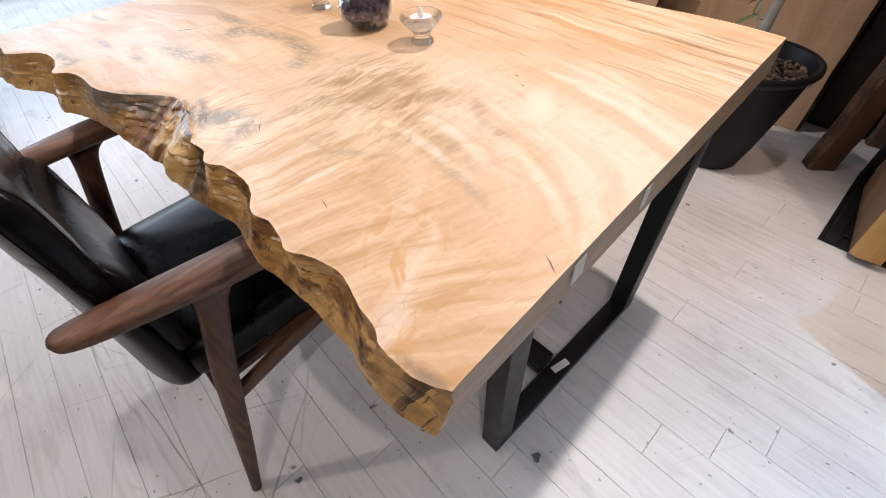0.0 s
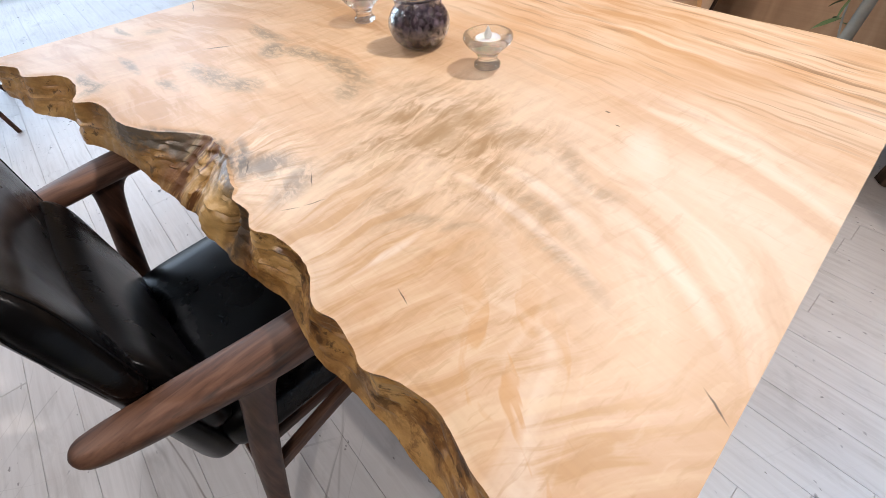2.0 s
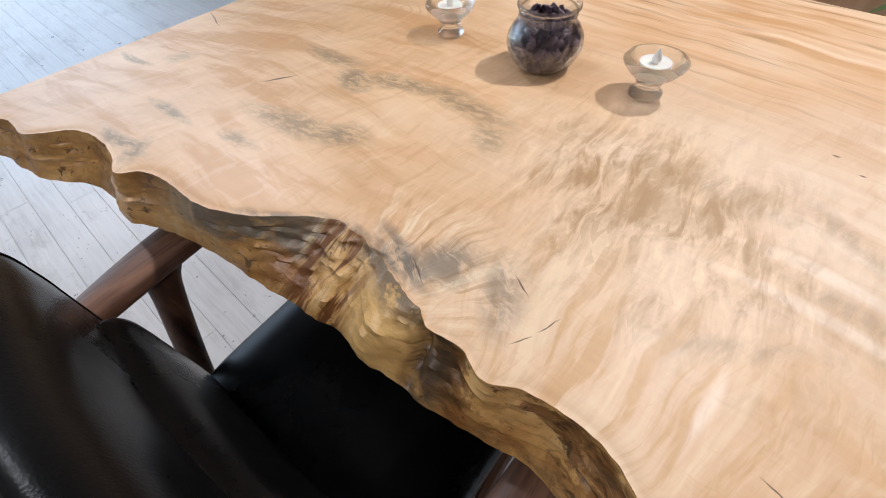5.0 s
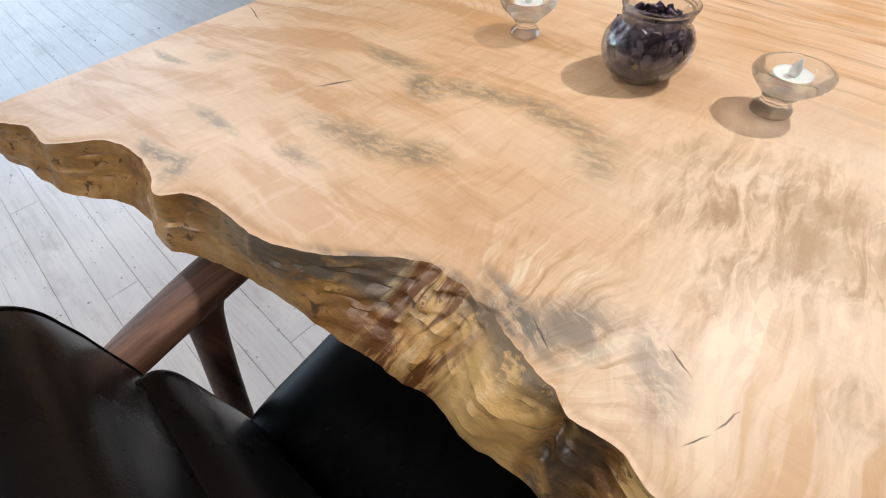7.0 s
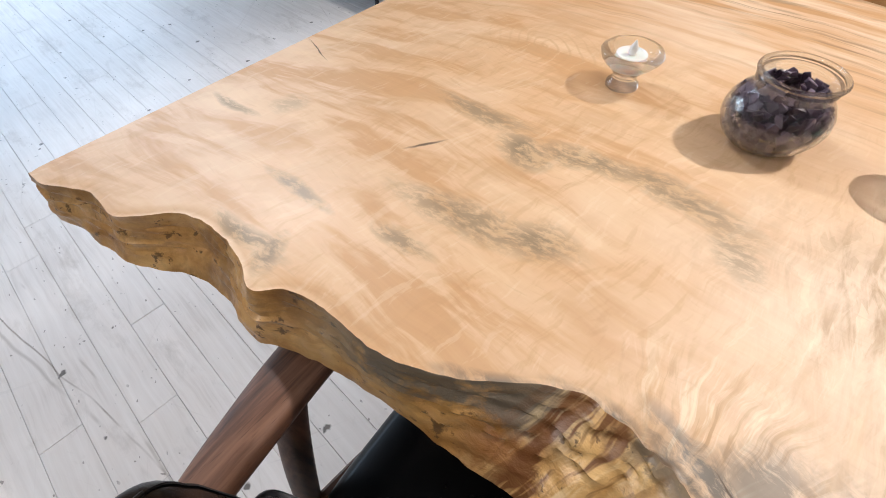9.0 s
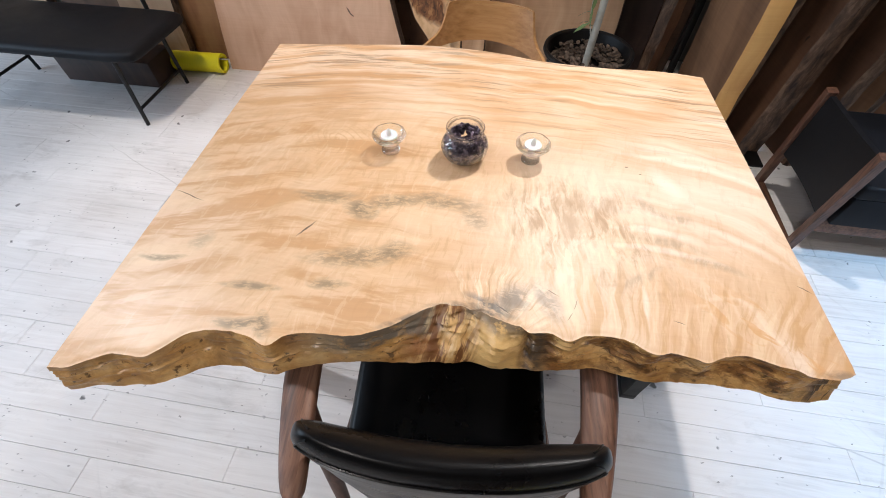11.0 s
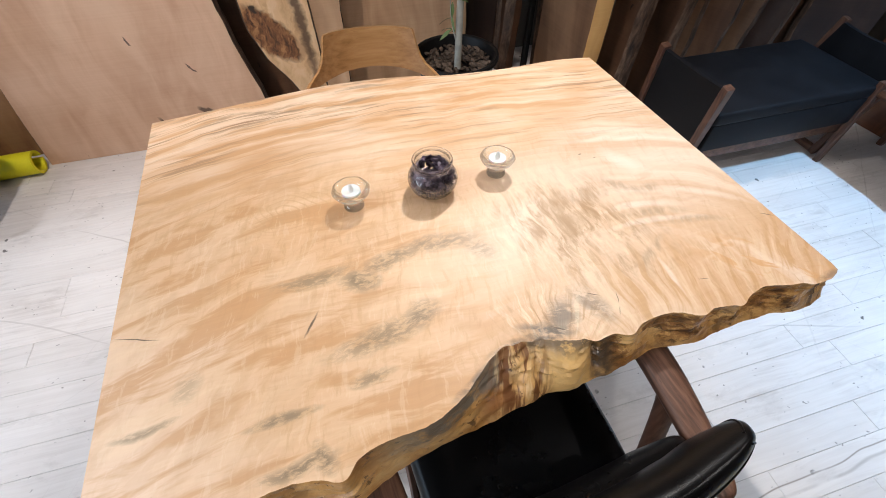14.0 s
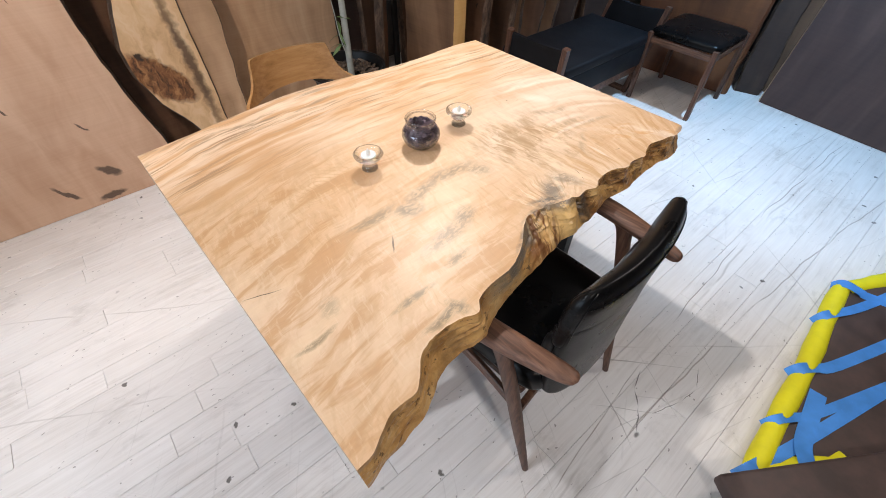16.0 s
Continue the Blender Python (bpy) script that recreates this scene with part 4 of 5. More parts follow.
# ---- the armchair at the table ----
def armchair():
    c = root("armchair", (0.029, -0.251, 0), "walnut armchair with black leather seat and back, pushed under the table", "chair", rz=4.6)
    # back: a shell, two cushions in front, a rolled top edge
    def width(z): return float(np.interp(z, [0.36, 0.45, 0.56, 0.66, 0.72, 0.76, 0.785, 0.803], [0.182, 0.198, 0.213, 0.219, 0.219, 0.213, 0.198, 0.174]))
    def back_y(x, z): return -0.341 + 0.88 * x * x + 0.05 * max(0, 0.55 - z) + 0.012 * math.sin((z - 0.36) * 7)
    def thick(z): return float(np.interp(z, [0.355, 0.42, 0.5, 0.65, 0.785], [0.06, 0.045, 0.034, 0.022, 0.030]))
    def rear_y(x, z): return back_y(x, z) - 0.004 - 0.25 * x * x
    def pillow(name, z0, z1, w_in, top, low, depth, bulge, mat, seams=False):
        """A padded body between a rear and a front surface, domed at its ends, top and foot."""
        rows = []
        for k in range(31):
            f = 0.5 - 0.5 * math.cos(math.pi * k / 30)
            z = z0 + (z1 - z0) * f
            q = max(0.0, 1 - (z1 - z) / top, 1 - (z - z0) / low)
            full = math.sqrt(max(0.0004, 1 - q * q))
            w = (width(min(z, 0.74)) - w_in) - (top if z > (z0 + z1) / 2 else low) * 0.75 * (1 - full)
            ring = []
            for i in range(72):
                a = 2 * math.pi * i / 72
                cx, cy = math.cos(a), math.sin(a)
                x = w * math.copysign(abs(cx) ** 0.5, cx)
                u = x / 0.21
                rear = rear_y(x, z) if mat != "leather_front" else back_y(x, z) + 0.006
                front = back_y(x, z) + thick(z) + depth + bulge * (1 - u * u) * math.sin(math.pi * f) ** 0.6 + 0.002 * fuzz(u * 2, z * 5, 1.3, 2.3)
                half = (front - rear) / 2 * full
                ring.append((x + 0.008, (front + rear) / 2 + half * math.copysign(abs(cy) ** 0.62, cy), z))
            rows.append(ring)
        ob = part(name, rows_mesh(rows), "leather", c, angle=180)
        if seams:
            for i in (5, 31, 41, 67):
                pts = [(*rows[k][i], 0.0017, 0.0017) for k in range(4, 28)]
                part("piping", sweep(pts, 40, 8, 2, (0, 1, 0)), "leather", ob)
            part("piping", sweep([(*rows[22][i], 0.0024, 0.0024) for i in range(41, 68)], 60, 8, 2, (0, 1, 0)), "leather", ob)
        return ob
    pillow("back_shell", 0.355, 0.72, 0.004, 0.03, 0.02, 0.002, 0.0, "leather")
    pillow("back_cushion", 0.605, 0.808, 0.0, 0.062, 0.05, 0.016, 0.014, "leather", True)
    pillow("lumbar_cushion", 0.43, 0.660, 0.008, 0.05, 0.045, 0.034, 0.022, "leather_front")
    # seat
    rows = []
    for k in range(11):
        f = k / 10
        z = 0.355 + 0.09 * f
        e = 0.018 * (2 * f - 1) ** 4
        ring = []
        for i in range(60):
            a = 2 * math.pi * i / 60
            cx, cy = math.cos(a), math.sin(a)
            cx, cy = math.copysign(abs(cx) ** 0.22, cx), math.copysign(abs(cy) ** 0.22, cy)
            x, y = (0.215 - e) * cx, -0.03 + (0.255 - e) * cy
            x *= 1 + 0.12 * (y + 0.03)
            ring.append((x, y, z))
        rows.append(ring)
    for q in (0.8, 0.55, 0.3, 0.05):
        rows.append([(p[0] * q, -0.03 + (p[1] + 0.03) * q, 0.447 + 0.012 * (1 - q * q) + fuzz(p[0] * q, p[1] * q, 0, 9, 0.004)) for p in ring])
    part("seat", rows_mesh(rows), "leather", c, angle=60)
    part("seat_frame", box((0.40, 0.44, 0.035), (0, -0.02, 0.336), 0.006), "walnut", c)
    for s in (1, -1):
        part("armrest", sweep([(s * 0.226, -0.352, 0.617, 0.006, 0.005), (s * 0.228, -0.343, 0.618, 0.0165, 0.011), (s * 0.236, -0.315, 0.618, 0.0225, 0.0145), (s * 0.251, -0.245, 0.618, 0.028, 0.017),
                               (s * 0.268, -0.15, 0.616, 0.0325, 0.0185), (s * 0.277, -0.05, 0.613, 0.0325, 0.0185), (s * 0.278, 0.06, 0.61, 0.029, 0.018), (s * 0.272, 0.15, 0.607, 0.022, 0.016)], 40, 16, 2.6), "walnut", c, angle=60)
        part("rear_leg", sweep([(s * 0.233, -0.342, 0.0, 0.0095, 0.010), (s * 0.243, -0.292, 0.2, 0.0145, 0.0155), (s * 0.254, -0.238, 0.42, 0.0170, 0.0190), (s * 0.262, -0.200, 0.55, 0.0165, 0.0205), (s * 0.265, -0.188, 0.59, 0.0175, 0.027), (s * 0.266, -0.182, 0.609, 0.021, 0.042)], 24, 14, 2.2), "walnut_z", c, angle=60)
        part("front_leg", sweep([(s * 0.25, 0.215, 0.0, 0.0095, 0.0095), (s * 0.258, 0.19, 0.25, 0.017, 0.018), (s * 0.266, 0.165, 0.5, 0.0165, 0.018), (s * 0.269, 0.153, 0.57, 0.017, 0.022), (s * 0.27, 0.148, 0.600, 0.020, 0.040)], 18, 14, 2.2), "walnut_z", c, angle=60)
        part("side_rail", sweep([(s * 0.235, -0.255, 0.325, 0.010, 0.016), (s * 0.215, -0.03, 0.336, 0.010, 0.018), (s * 0.25, 0.185, 0.34, 0.010, 0.016)], 10, 10, 3), "walnut", c)
    part("back_rail", sweep([(-0.24, -0.262, 0.325, 0.014, 0.010), (0, -0.25, 0.33, 0.014, 0.010), (0.24, -0.262, 0.325, 0.014, 0.010)], 8, 10, 3, (0, 0, 1)), "walnut", c)
    return c


armchair()


# ---- the bent-ply chair across the table ----
def shell_chair():
    c = root("shell_chair", (-0.035, 0.70, 0), "armchair with a bent oak-veneer shell back across the table", "chair", rz=-6)
    def sheet(fn, ns, nt, thick):
        front = [[Vector(fn(s, t)) for s in np.linspace(-1, 1, ns)] for t in np.linspace(0, 1, nt)]
        bm = bmesh.new()
        vf = [[bm.verts.new(p) for p in r] for r in front]
        vb = []
        for j, r in enumerate(front):
            rr = []
            for i, p in enumerate(r):
                a = front[j][min(i + 1, ns - 1)] - front[j][max(i - 1, 0)]
                b = front[min(j + 1, nt - 1)][i] - front[max(j - 1, 0)][i]
                rr.append(bm.verts.new(p + a.cross(b).normalized() * thick))
            vb.append(rr)
        for j in range(nt - 1):
            for i in range(ns - 1):
                bm.faces.new((vf[j][i], vf[j][i + 1], vf[j + 1][i + 1], vf[j + 1][i]))
                bm.faces.new((vb[j][i], vb[j + 1][i], vb[j + 1][i + 1], vb[j][i + 1]))
        for j in range(nt - 1):
            bm.faces.new((vf[j][0], vf[j + 1][0], vb[j + 1][0], vb[j][0]))
            bm.faces.new((vf[j][-1], vb[j][-1], vb[j + 1][-1], vf[j + 1][-1]))
        for i in range(ns - 1):
            bm.faces.new((vf[0][i], vb[0][i], vb[0][i + 1], vf[0][i + 1]))
            bm.faces.new((vf[-1][i], vf[-1][i + 1], vb[-1][i + 1], vb[-1][i]))
        return bm
    plan = smooth_path([(-0.23, -0.12), (-0.248, 0.0), (-0.235, 0.115), (-0.185, 0.185), (-0.1, 0.232), (0.0, 0.25),
                        (0.1, 0.232), (0.185, 0.185), (0.235, 0.115), (0.248, 0.0), (0.23, -0.12)], 201)
    def back(s, t):
        d = abs(s)
        top = float(np.interp(d, [0, 0.27, 0.325, 0.335, 0.35, 0.38, 0.43, 0.52, 0.62, 1.0], [0.716, 0.718, 0.716, 0.704, 0.672, 0.636, 0.614, 0.600, 0.590, 0.572]))
        low = float(np.interp(d, [0, 0.2, 0.4, 0.55, 1.0], [0.590, 0.586, 0.574, 0.570, 0.556]))
        x, y = plan[int(round((s + 1) * 100))]
        z = low + (top - low) * t
        return (x, y + 0.22 * (z - 0.575), z)
    part("shell_back", sheet(back, 201, 10, 0.012), "ply", c, angle=50)
    def seat(s, t):
        y = -0.2 + 0.40 * t
        return (0.225 * s * (0.94 + 0.06 * math.sin(math.pi * t)), y, 0.43 + 0.03 * abs(s) ** 3 + 0.04 * max(0, t - 0.7) / 0.3 - 0.015 * math.sin(3 * t))
    part("shell_seat", sheet(seat, 21, 15, 0.012), "ply", c, angle=50)
    for s in (1, -1):
        for y0, y1 in ((-0.2, -0.13), (0.21, 0.13)):
            part("leg", sweep([(s * 0.23, y0, 0, 0.009, 0.009), (s * 0.17, y1, 0.425, 0.015, 0.015)], 6, 12), "ply", c)
        part("arm_post", sweep([(s * 0.235, -0.02, 0.44, 0.010, 0.014), (s * 0.247, -0.03, 0.572, 0.009, 0.014)], 5, 10), "ply", c)


shell_chair()


# ---- leaning and standing slabs ----
def slab(at, width, height, thick, face, label, lean=4.0, turn=0.0, seed=1, amp=(0.03, 0.03), shape=None, tilt=0.0, group="standing slabs", edge="bark", sheer=0.0):
    """A sawn board on end: local x across, z up, its face to -y. shape: (height, left, right) offsets of the two live edges."""
    nu, nv = 9, 46
    fr, bk = [], []
    for j in range(nv):
        z = height * j / (nv - 1)
        l = -width / 2 + amp[0] * (fuzz(seed, 0, z, 2.1) + 0.35 * fuzz(seed, 5, z, 9))
        r = width / 2 + amp[1] * (fuzz(seed, 9, z, 2.4) + 0.35 * fuzz(seed, 14, z, 10))
        if shape:
            l += np.interp(z, [s[0] for s in shape], [s[1] for s in shape])
            r += np.interp(z, [s[0] for s in shape], [s[2] for s in shape])
        l, r = l + sheer * z, r + sheer * z
        cut = 0.2 * thick
        fr.append([(l + cut + (r - l - 2 * cut) * i / (nu - 1), 0.0, z) for i in range(nu)])
        bk.append([(l + (r - l) * i / (nu - 1), thick, z) for i in range(nu)])
        mid = 0.45 + 0.4 * fuzz(seed, 3, z, 6)
        fr[-1] = [(l + 0.25 * cut, thick * 0.22 + 0.004 * fuzz(seed, z, 1, 25), z)] + fr[-1] + [(r - 0.25 * cut, thick * 0.22 + 0.004 * fuzz(seed, z, 2, 25), z)]
    bm = bmesh.new()
    vf, vb = [[bm.verts.new(p) for p in r] for r in fr], [[bm.verts.new(p) for p in r] for r in bk]
    n = nu + 2
    for j in range(nv - 1):
        for i in range(n - 1):
            f = bm.faces.new((vf[j][i], vf[j][i + 1], vf[j + 1][i + 1], vf[j + 1][i]))
            f.material_index = 1 if i in (0, n - 2) else 0
        for i in range(nu - 1):
            bm.faces.new((vb[j][i + 1], vb[j][i], vb[j + 1][i], vb[j + 1][i + 1]))
        for a, b, flip in ((0, 0, 0), (n - 1, nu - 1, 1)):
            q = (vf[j][a], vf[j + 1][a], vb[j + 1][b], vb[j][b])
            bm.faces.new(q[::-1] if flip else q).material_index = 1
    bm.faces.new(vf[0] + vb[0][::-1])
    bm.faces.new(vf[-1][::-1] + vb[-1])
    ob = part("timber_board", bm, [face, edge], angle=35)
    ob.matrix_world = pose(*at, -lean, tilt, turn)
    return tagged(ob, label, "timber board", group)


# along the far wall
slab((-1.06, 1.56, 0.002), 1.12, 2.1, 0.05, "pale", "wide pale pinkish slab with small dark knots leaning on the wall", 3, 0, 1, (0.004, 0.02),
     [(0, 0, 0.0), (0.2, 0.02, 0.0), (0.45, 0.055, -0.045), (0.6, 0.08, -0.07), (0.9, 0.12, -0.095), (1.4, 0.16, -0.07), (2.1, 0.2, -0.03)])
slab((-0.34, 1.60, 0.002), 0.30, 2.0, 0.05, "burlslab", "cream spalted slab with a brown burl, leaning on the wall", 3, 0, 2, (0.012, 0.012),
     [(0, 0.2, 0.0), (0.15, 0.16, 0.0), (0.25, 0.11, 0.0), (0.36, 0.03, 0.0), (0.5, -0.015, 0.0), (0.62, -0.02, 0.0), (0.75, 0.02, 0.0), (0.9, 0.08, 0.0), (1.2, 0.02, 0.0), (2.0, 0, 0)])
slab((0.20, 1.76, 0.002), 0.88, 2.1, 0.05, "tan", "broad tan slab with dark fissures leaning on the wall", 3, 0, 3, (0.02, 0.012))
slab((-0.15, 1.612, 0.002), 0.2, 2.0, 0.03, "tan", "narrow tan bark-edged offcut leaning on the wall", 3, 0, 23, (0.03, 0.03))
slab((-1.78, 1.66, 0.002), 0.28, 2.0, 0.06, "burl", "dark brown slab with a heavy bark edge", 3, 6, 4, (0.03, 0.05), sheer=0.06)
slab((-2.05, 1.60, 0.002), 0.36, 2.0, 0.05, "tan", "tan slab standing behind the bench", 3, 0, 5, (0.03, 0.03), sheer=0.05)
slab((-2.45, 1.66, 0.002), 0.45, 2.0, 0.05, "brownslab", "brown slab standing behind the bench", 3, 0, 6)
slab((-2.95, 1.62, 0.002), 0.5, 2.0, 0.05, "tan", "tan slab standing behind the bench", 3, 0, 7)
slab((-3.5, 1.64, 0.002), 0.55, 2.0, 0.05, "brownslab", "brown slab standing against the wall", 3, 0, 8)
# the shade at the wall is put into this slab's dark wood
slab((0.75, 1.87, 0.002), 0.22, 2.0, 0.05, "darkslab", "narrow slab coloured very dark for the shade it stands in", 2, 0, 9)
slab((0.93, 1.84, 0.002), 0.14, 2.0, 0.06, "brownslab", "narrow brown slab with bark edge", 2, 4, 10, (0.02, 0.02))
slab((0.80, 1.53, 0.002), 0.10, 2.0, 0.05, "brownslab", "dark slab covered in rough bark", -3, 40, 11, (0.03, 0.03))
slab((1.04, 1.56, 0.002), 0.12, 2.0, 0.05, "brownslab", "grey-tan slab standing on the rack", 2, 0, 12, (0.01, 0.012))
slab((-0.50, 1.88, 0.002), 0.5, 2.0, 0.05, "brownslab", "brown slab standing behind the pale ones", 3, 0, 61)
# on edge in the floor rack
book = [(0.955, 1.07, "greytan", "grey-tan board whose lit sawn edge is coloured orange, standing in the floor rack", 12, 0.078), (1.06, 1.16, "darkslab", "dark bark-edged slab standing in the rack", -5, 0.05), (1.16, 1.1, "brownslab", "brown bark-edged slab standing in the rack", 8, 0.05),
        (1.29, 1.2, "darkslab", "dark slab standing in the rack", 0, 0.06), (1.42, 1.14, "brownslab", "brown bark-edged slab standing in the rack", 14, 0.06), (1.58, 1.22, "greytan", "tan slab with bark edge standing in the rack", 30, 0.05),
        (1.74, 1.18, "brownslab", "brown bark-edged slab standing in the rack", 34, 0.05), (1.92, 1.2, "greytan", "tan slab with bark edge standing in the rack", 26, 0.05), (2.08, 1.16, "darkslab", "dark bark-edged slab standing in the rack", 28, 0.06),
        (2.24, 1.2, "brownslab", "brown bark-edged slab standing in the rack", 36, 0.05)]
for i, (x, y, m, lb, a, th) in enumerate(book):
    slab((x, y + 0.2, 0.03 if x < 1.35 else 0.003), 0.40, 2.0, th, m, lb, 0 if i else -3.5, a - 90 if i else -82, 30 + i, (0.03, 0.02), tilt=2 if i else 1.5, group="slabs in the rack", edge="orange" if i == 0 else "bark", sheer=0.02)
# behind the stool and along the end wall
slab((2.60, 0.52, 0.002), 0.80, 2.0, 0.05, "redslab", "red-brown slab with fine grain behind the stool", 4, -84, 50, (0.02, 0.03), edge="redslab")
slab((2.42, 1.05, 0.002), 0.35, 2.0, 0.05, "darkslab", "dark slab in the corner behind the bench", 3, -30, 54, (0.03, 0.03))
slab((2.78, 0.05, 0.002), 0.16, 2.0, 0.06, "darkslab", "dark bark-edged slab in the corner", 5, -70, 51, (0.03, 0.03))
slab((2.90, -0.02, 0.002), 0.30, 2.0, 0.06, "brownslab", "grey-brown bark-edged slab in the corner", 6, -80, 52, (0.04, 0.04))
slab((2.70, -0.62, 0.002), 1.12, 2.1, 0.06, "plum", "large dark plum-brown slab leaning on the end wall", 10, -93, 53, (0.006, 0.01), edge="tan")


# ---- floor rack with clutter ----
def floor_rack():
    r = root("floor_rack", (1.13, 1.36, 0), "low black steel floor rack holding upright slabs", "rack")
    part("base_plate", box((0.46, 0.5, 0.012), (0, 0, 0.007), 0.002), "iron", r)
    for x in (-0.2, -0.04, 0.12):
        part("rail", box((0.03, 0.5, 0.016), (x, 0, 0.021), 0.003), "iron", r)
    for x in (-0.215, 0.215):
        part("post", box((0.03, 0.03, 0.6), (x, 0.2, 0.313), 0.004), "iron", r)
    part("clamp", box((0.06, 0.035, 0.03), (-0.11, -0.215, 0.03), 0.006, (0, 0, 20)), "iron", r)
    part("bolt", move(lathe([(0.001, 0), (0.008, 0), (0.008, 0.01), (0.004, 0.012), (0.004, 0.03), (0.001, 0.03)], 10), pose(-0.17, -0.2, 0.014)), "iron", r)


floor_rack()


# ---- potted plant ----
def potted_plant():
    px, py = 0.4385, 1.342
    p = root("plant_pot", (px, py, 0), "tall tapered matt black round plant pot on the floor", "plant pot")
    part("pot_body", lathe([(0.02, 0.0), (0.10, 0.0), (0.112, 0.006), (0.135, 0.09), (0.158, 0.2), (0.178, 0.31), (0.186, 0.362), (0.200, 0.371), (0.208, 0.384), (0.206, 0.397), (0.196, 0.400),
                             (0.187, 0.394), (0.179, 0.36), (0.172, 0.33), (0.02, 0.325)], 56), "pot", p, angle=40)
    rnd = random.Random(9)
    bm = bmesh.new()
    for i in range(330):
        r, a = 0.168 * math.sqrt(rnd.random()), rnd.random() * 6.283
        m = pose(r * math.cos(a), r * math.sin(a), 0.338 + 0.024 * rnd.random(), rnd.uniform(-35, 35), rnd.uniform(-35, 35), rnd.uniform(0, 360))
        b = bmesh.new()
        bmesh.ops.create_icosphere(b, subdivisions=1, radius=1)
        bmesh.ops.transform(b, matrix=m @ Matrix.Diagonal((rnd.uniform(0.012, 0.022), rnd.uniform(0.008, 0.013), rnd.uniform(0.004, 0.007), 1)), verts=b.verts)
        me = bpy.data.meshes.new("chip")
        b.to_mesh(me), b.free()
        bm.from_mesh(me)
        bpy.data.meshes.remove(me)
    ch = part("bark_chips", bm, "chips", smooth=False)
    ch.matrix_world = pose(px, py, 0)
    tagged(ch, "brown bark chips filling the plant pot", "bark chips", kind="stuff")
    t = root("sapling", (px - 0.005, py - 0.045, 0.345), "slim pale-stemmed indoor tree with a few narrow leaves", "plant")
    part("trunk", sweep([(0, 0, 0, 0.017, 0.017), (0.008, 0.004, 0.4, 0.015, 0.015), (0.0, 0.0, 0.9, 0.013, 0.013), (0.02, 0.01, 1.5, 0.009, 0.009)], 16, 12), "trunk", t)
    part("branch", sweep([(0.0, 0.0, 0.1, 0.003, 0.003), (-0.035, -0.01, 0.22, 0.0026, 0.0026), (-0.05, 0, 0.4, 0.002, 0.002), (-0.1, 0.02, 0.6, 0.0012, 0.0012)], 12, 6), "trunk", t)
    for k in range(16):
        z = rnd.uniform(0.16, 0.34) if k < 7 else rnd.uniform(0.5, 1.4)
        l, w, a = rnd.uniform(0.05, 0.085), rnd.uniform(0.006, 0.010), rnd.uniform(0, 360)
        rows = [[(l * f, -w * math.sin(math.pi * min(1, f * 0.94 + 0.05)), -0.35 * l * f * f), (l * f, 0, -0.35 * l * f * f - 0.0015), (l * f, w * math.sin(math.pi * min(1, f * 0.94 + 0.05)), -0.35 * l * f * f)] for f in np.linspace(0, 1, 6)]
        bm = rows_mesh(rows, closed=False)
        move(bm, pose(-0.03 if k < 7 else 0.0, 0, z, rnd.uniform(-40, 40), rnd.uniform(0, 60), a))
        part("leaf", bm, "leaf", t)


potted_plant()


# ---- wooden stool towards the window ----
def wooden_stool():
    b = root("wooden_stool", (-2.47, -0.95, 0), "reddish-brown wooden stool with splayed legs near the window", "stool")
    part("seat", move(lathe([(0.01, 0), (0.15, 0), (0.165, 0.008), (0.168, 0.02), (0.16, 0.03), (0.01, 0.027)], 32), pose(0, 0, 0.42)), "walnut", b)
    for a, c in ((1, 1), (1, -1), (-1, 1), (-1, -1)):
        part("leg", sweep([(a * 0.31, c * 0.165, 0, 0.010, 0.010), (a * 0.1, c * 0.08, 0.425, 0.014, 0.014)], 5, 10), "walnut_z", b)


wooden_stool()


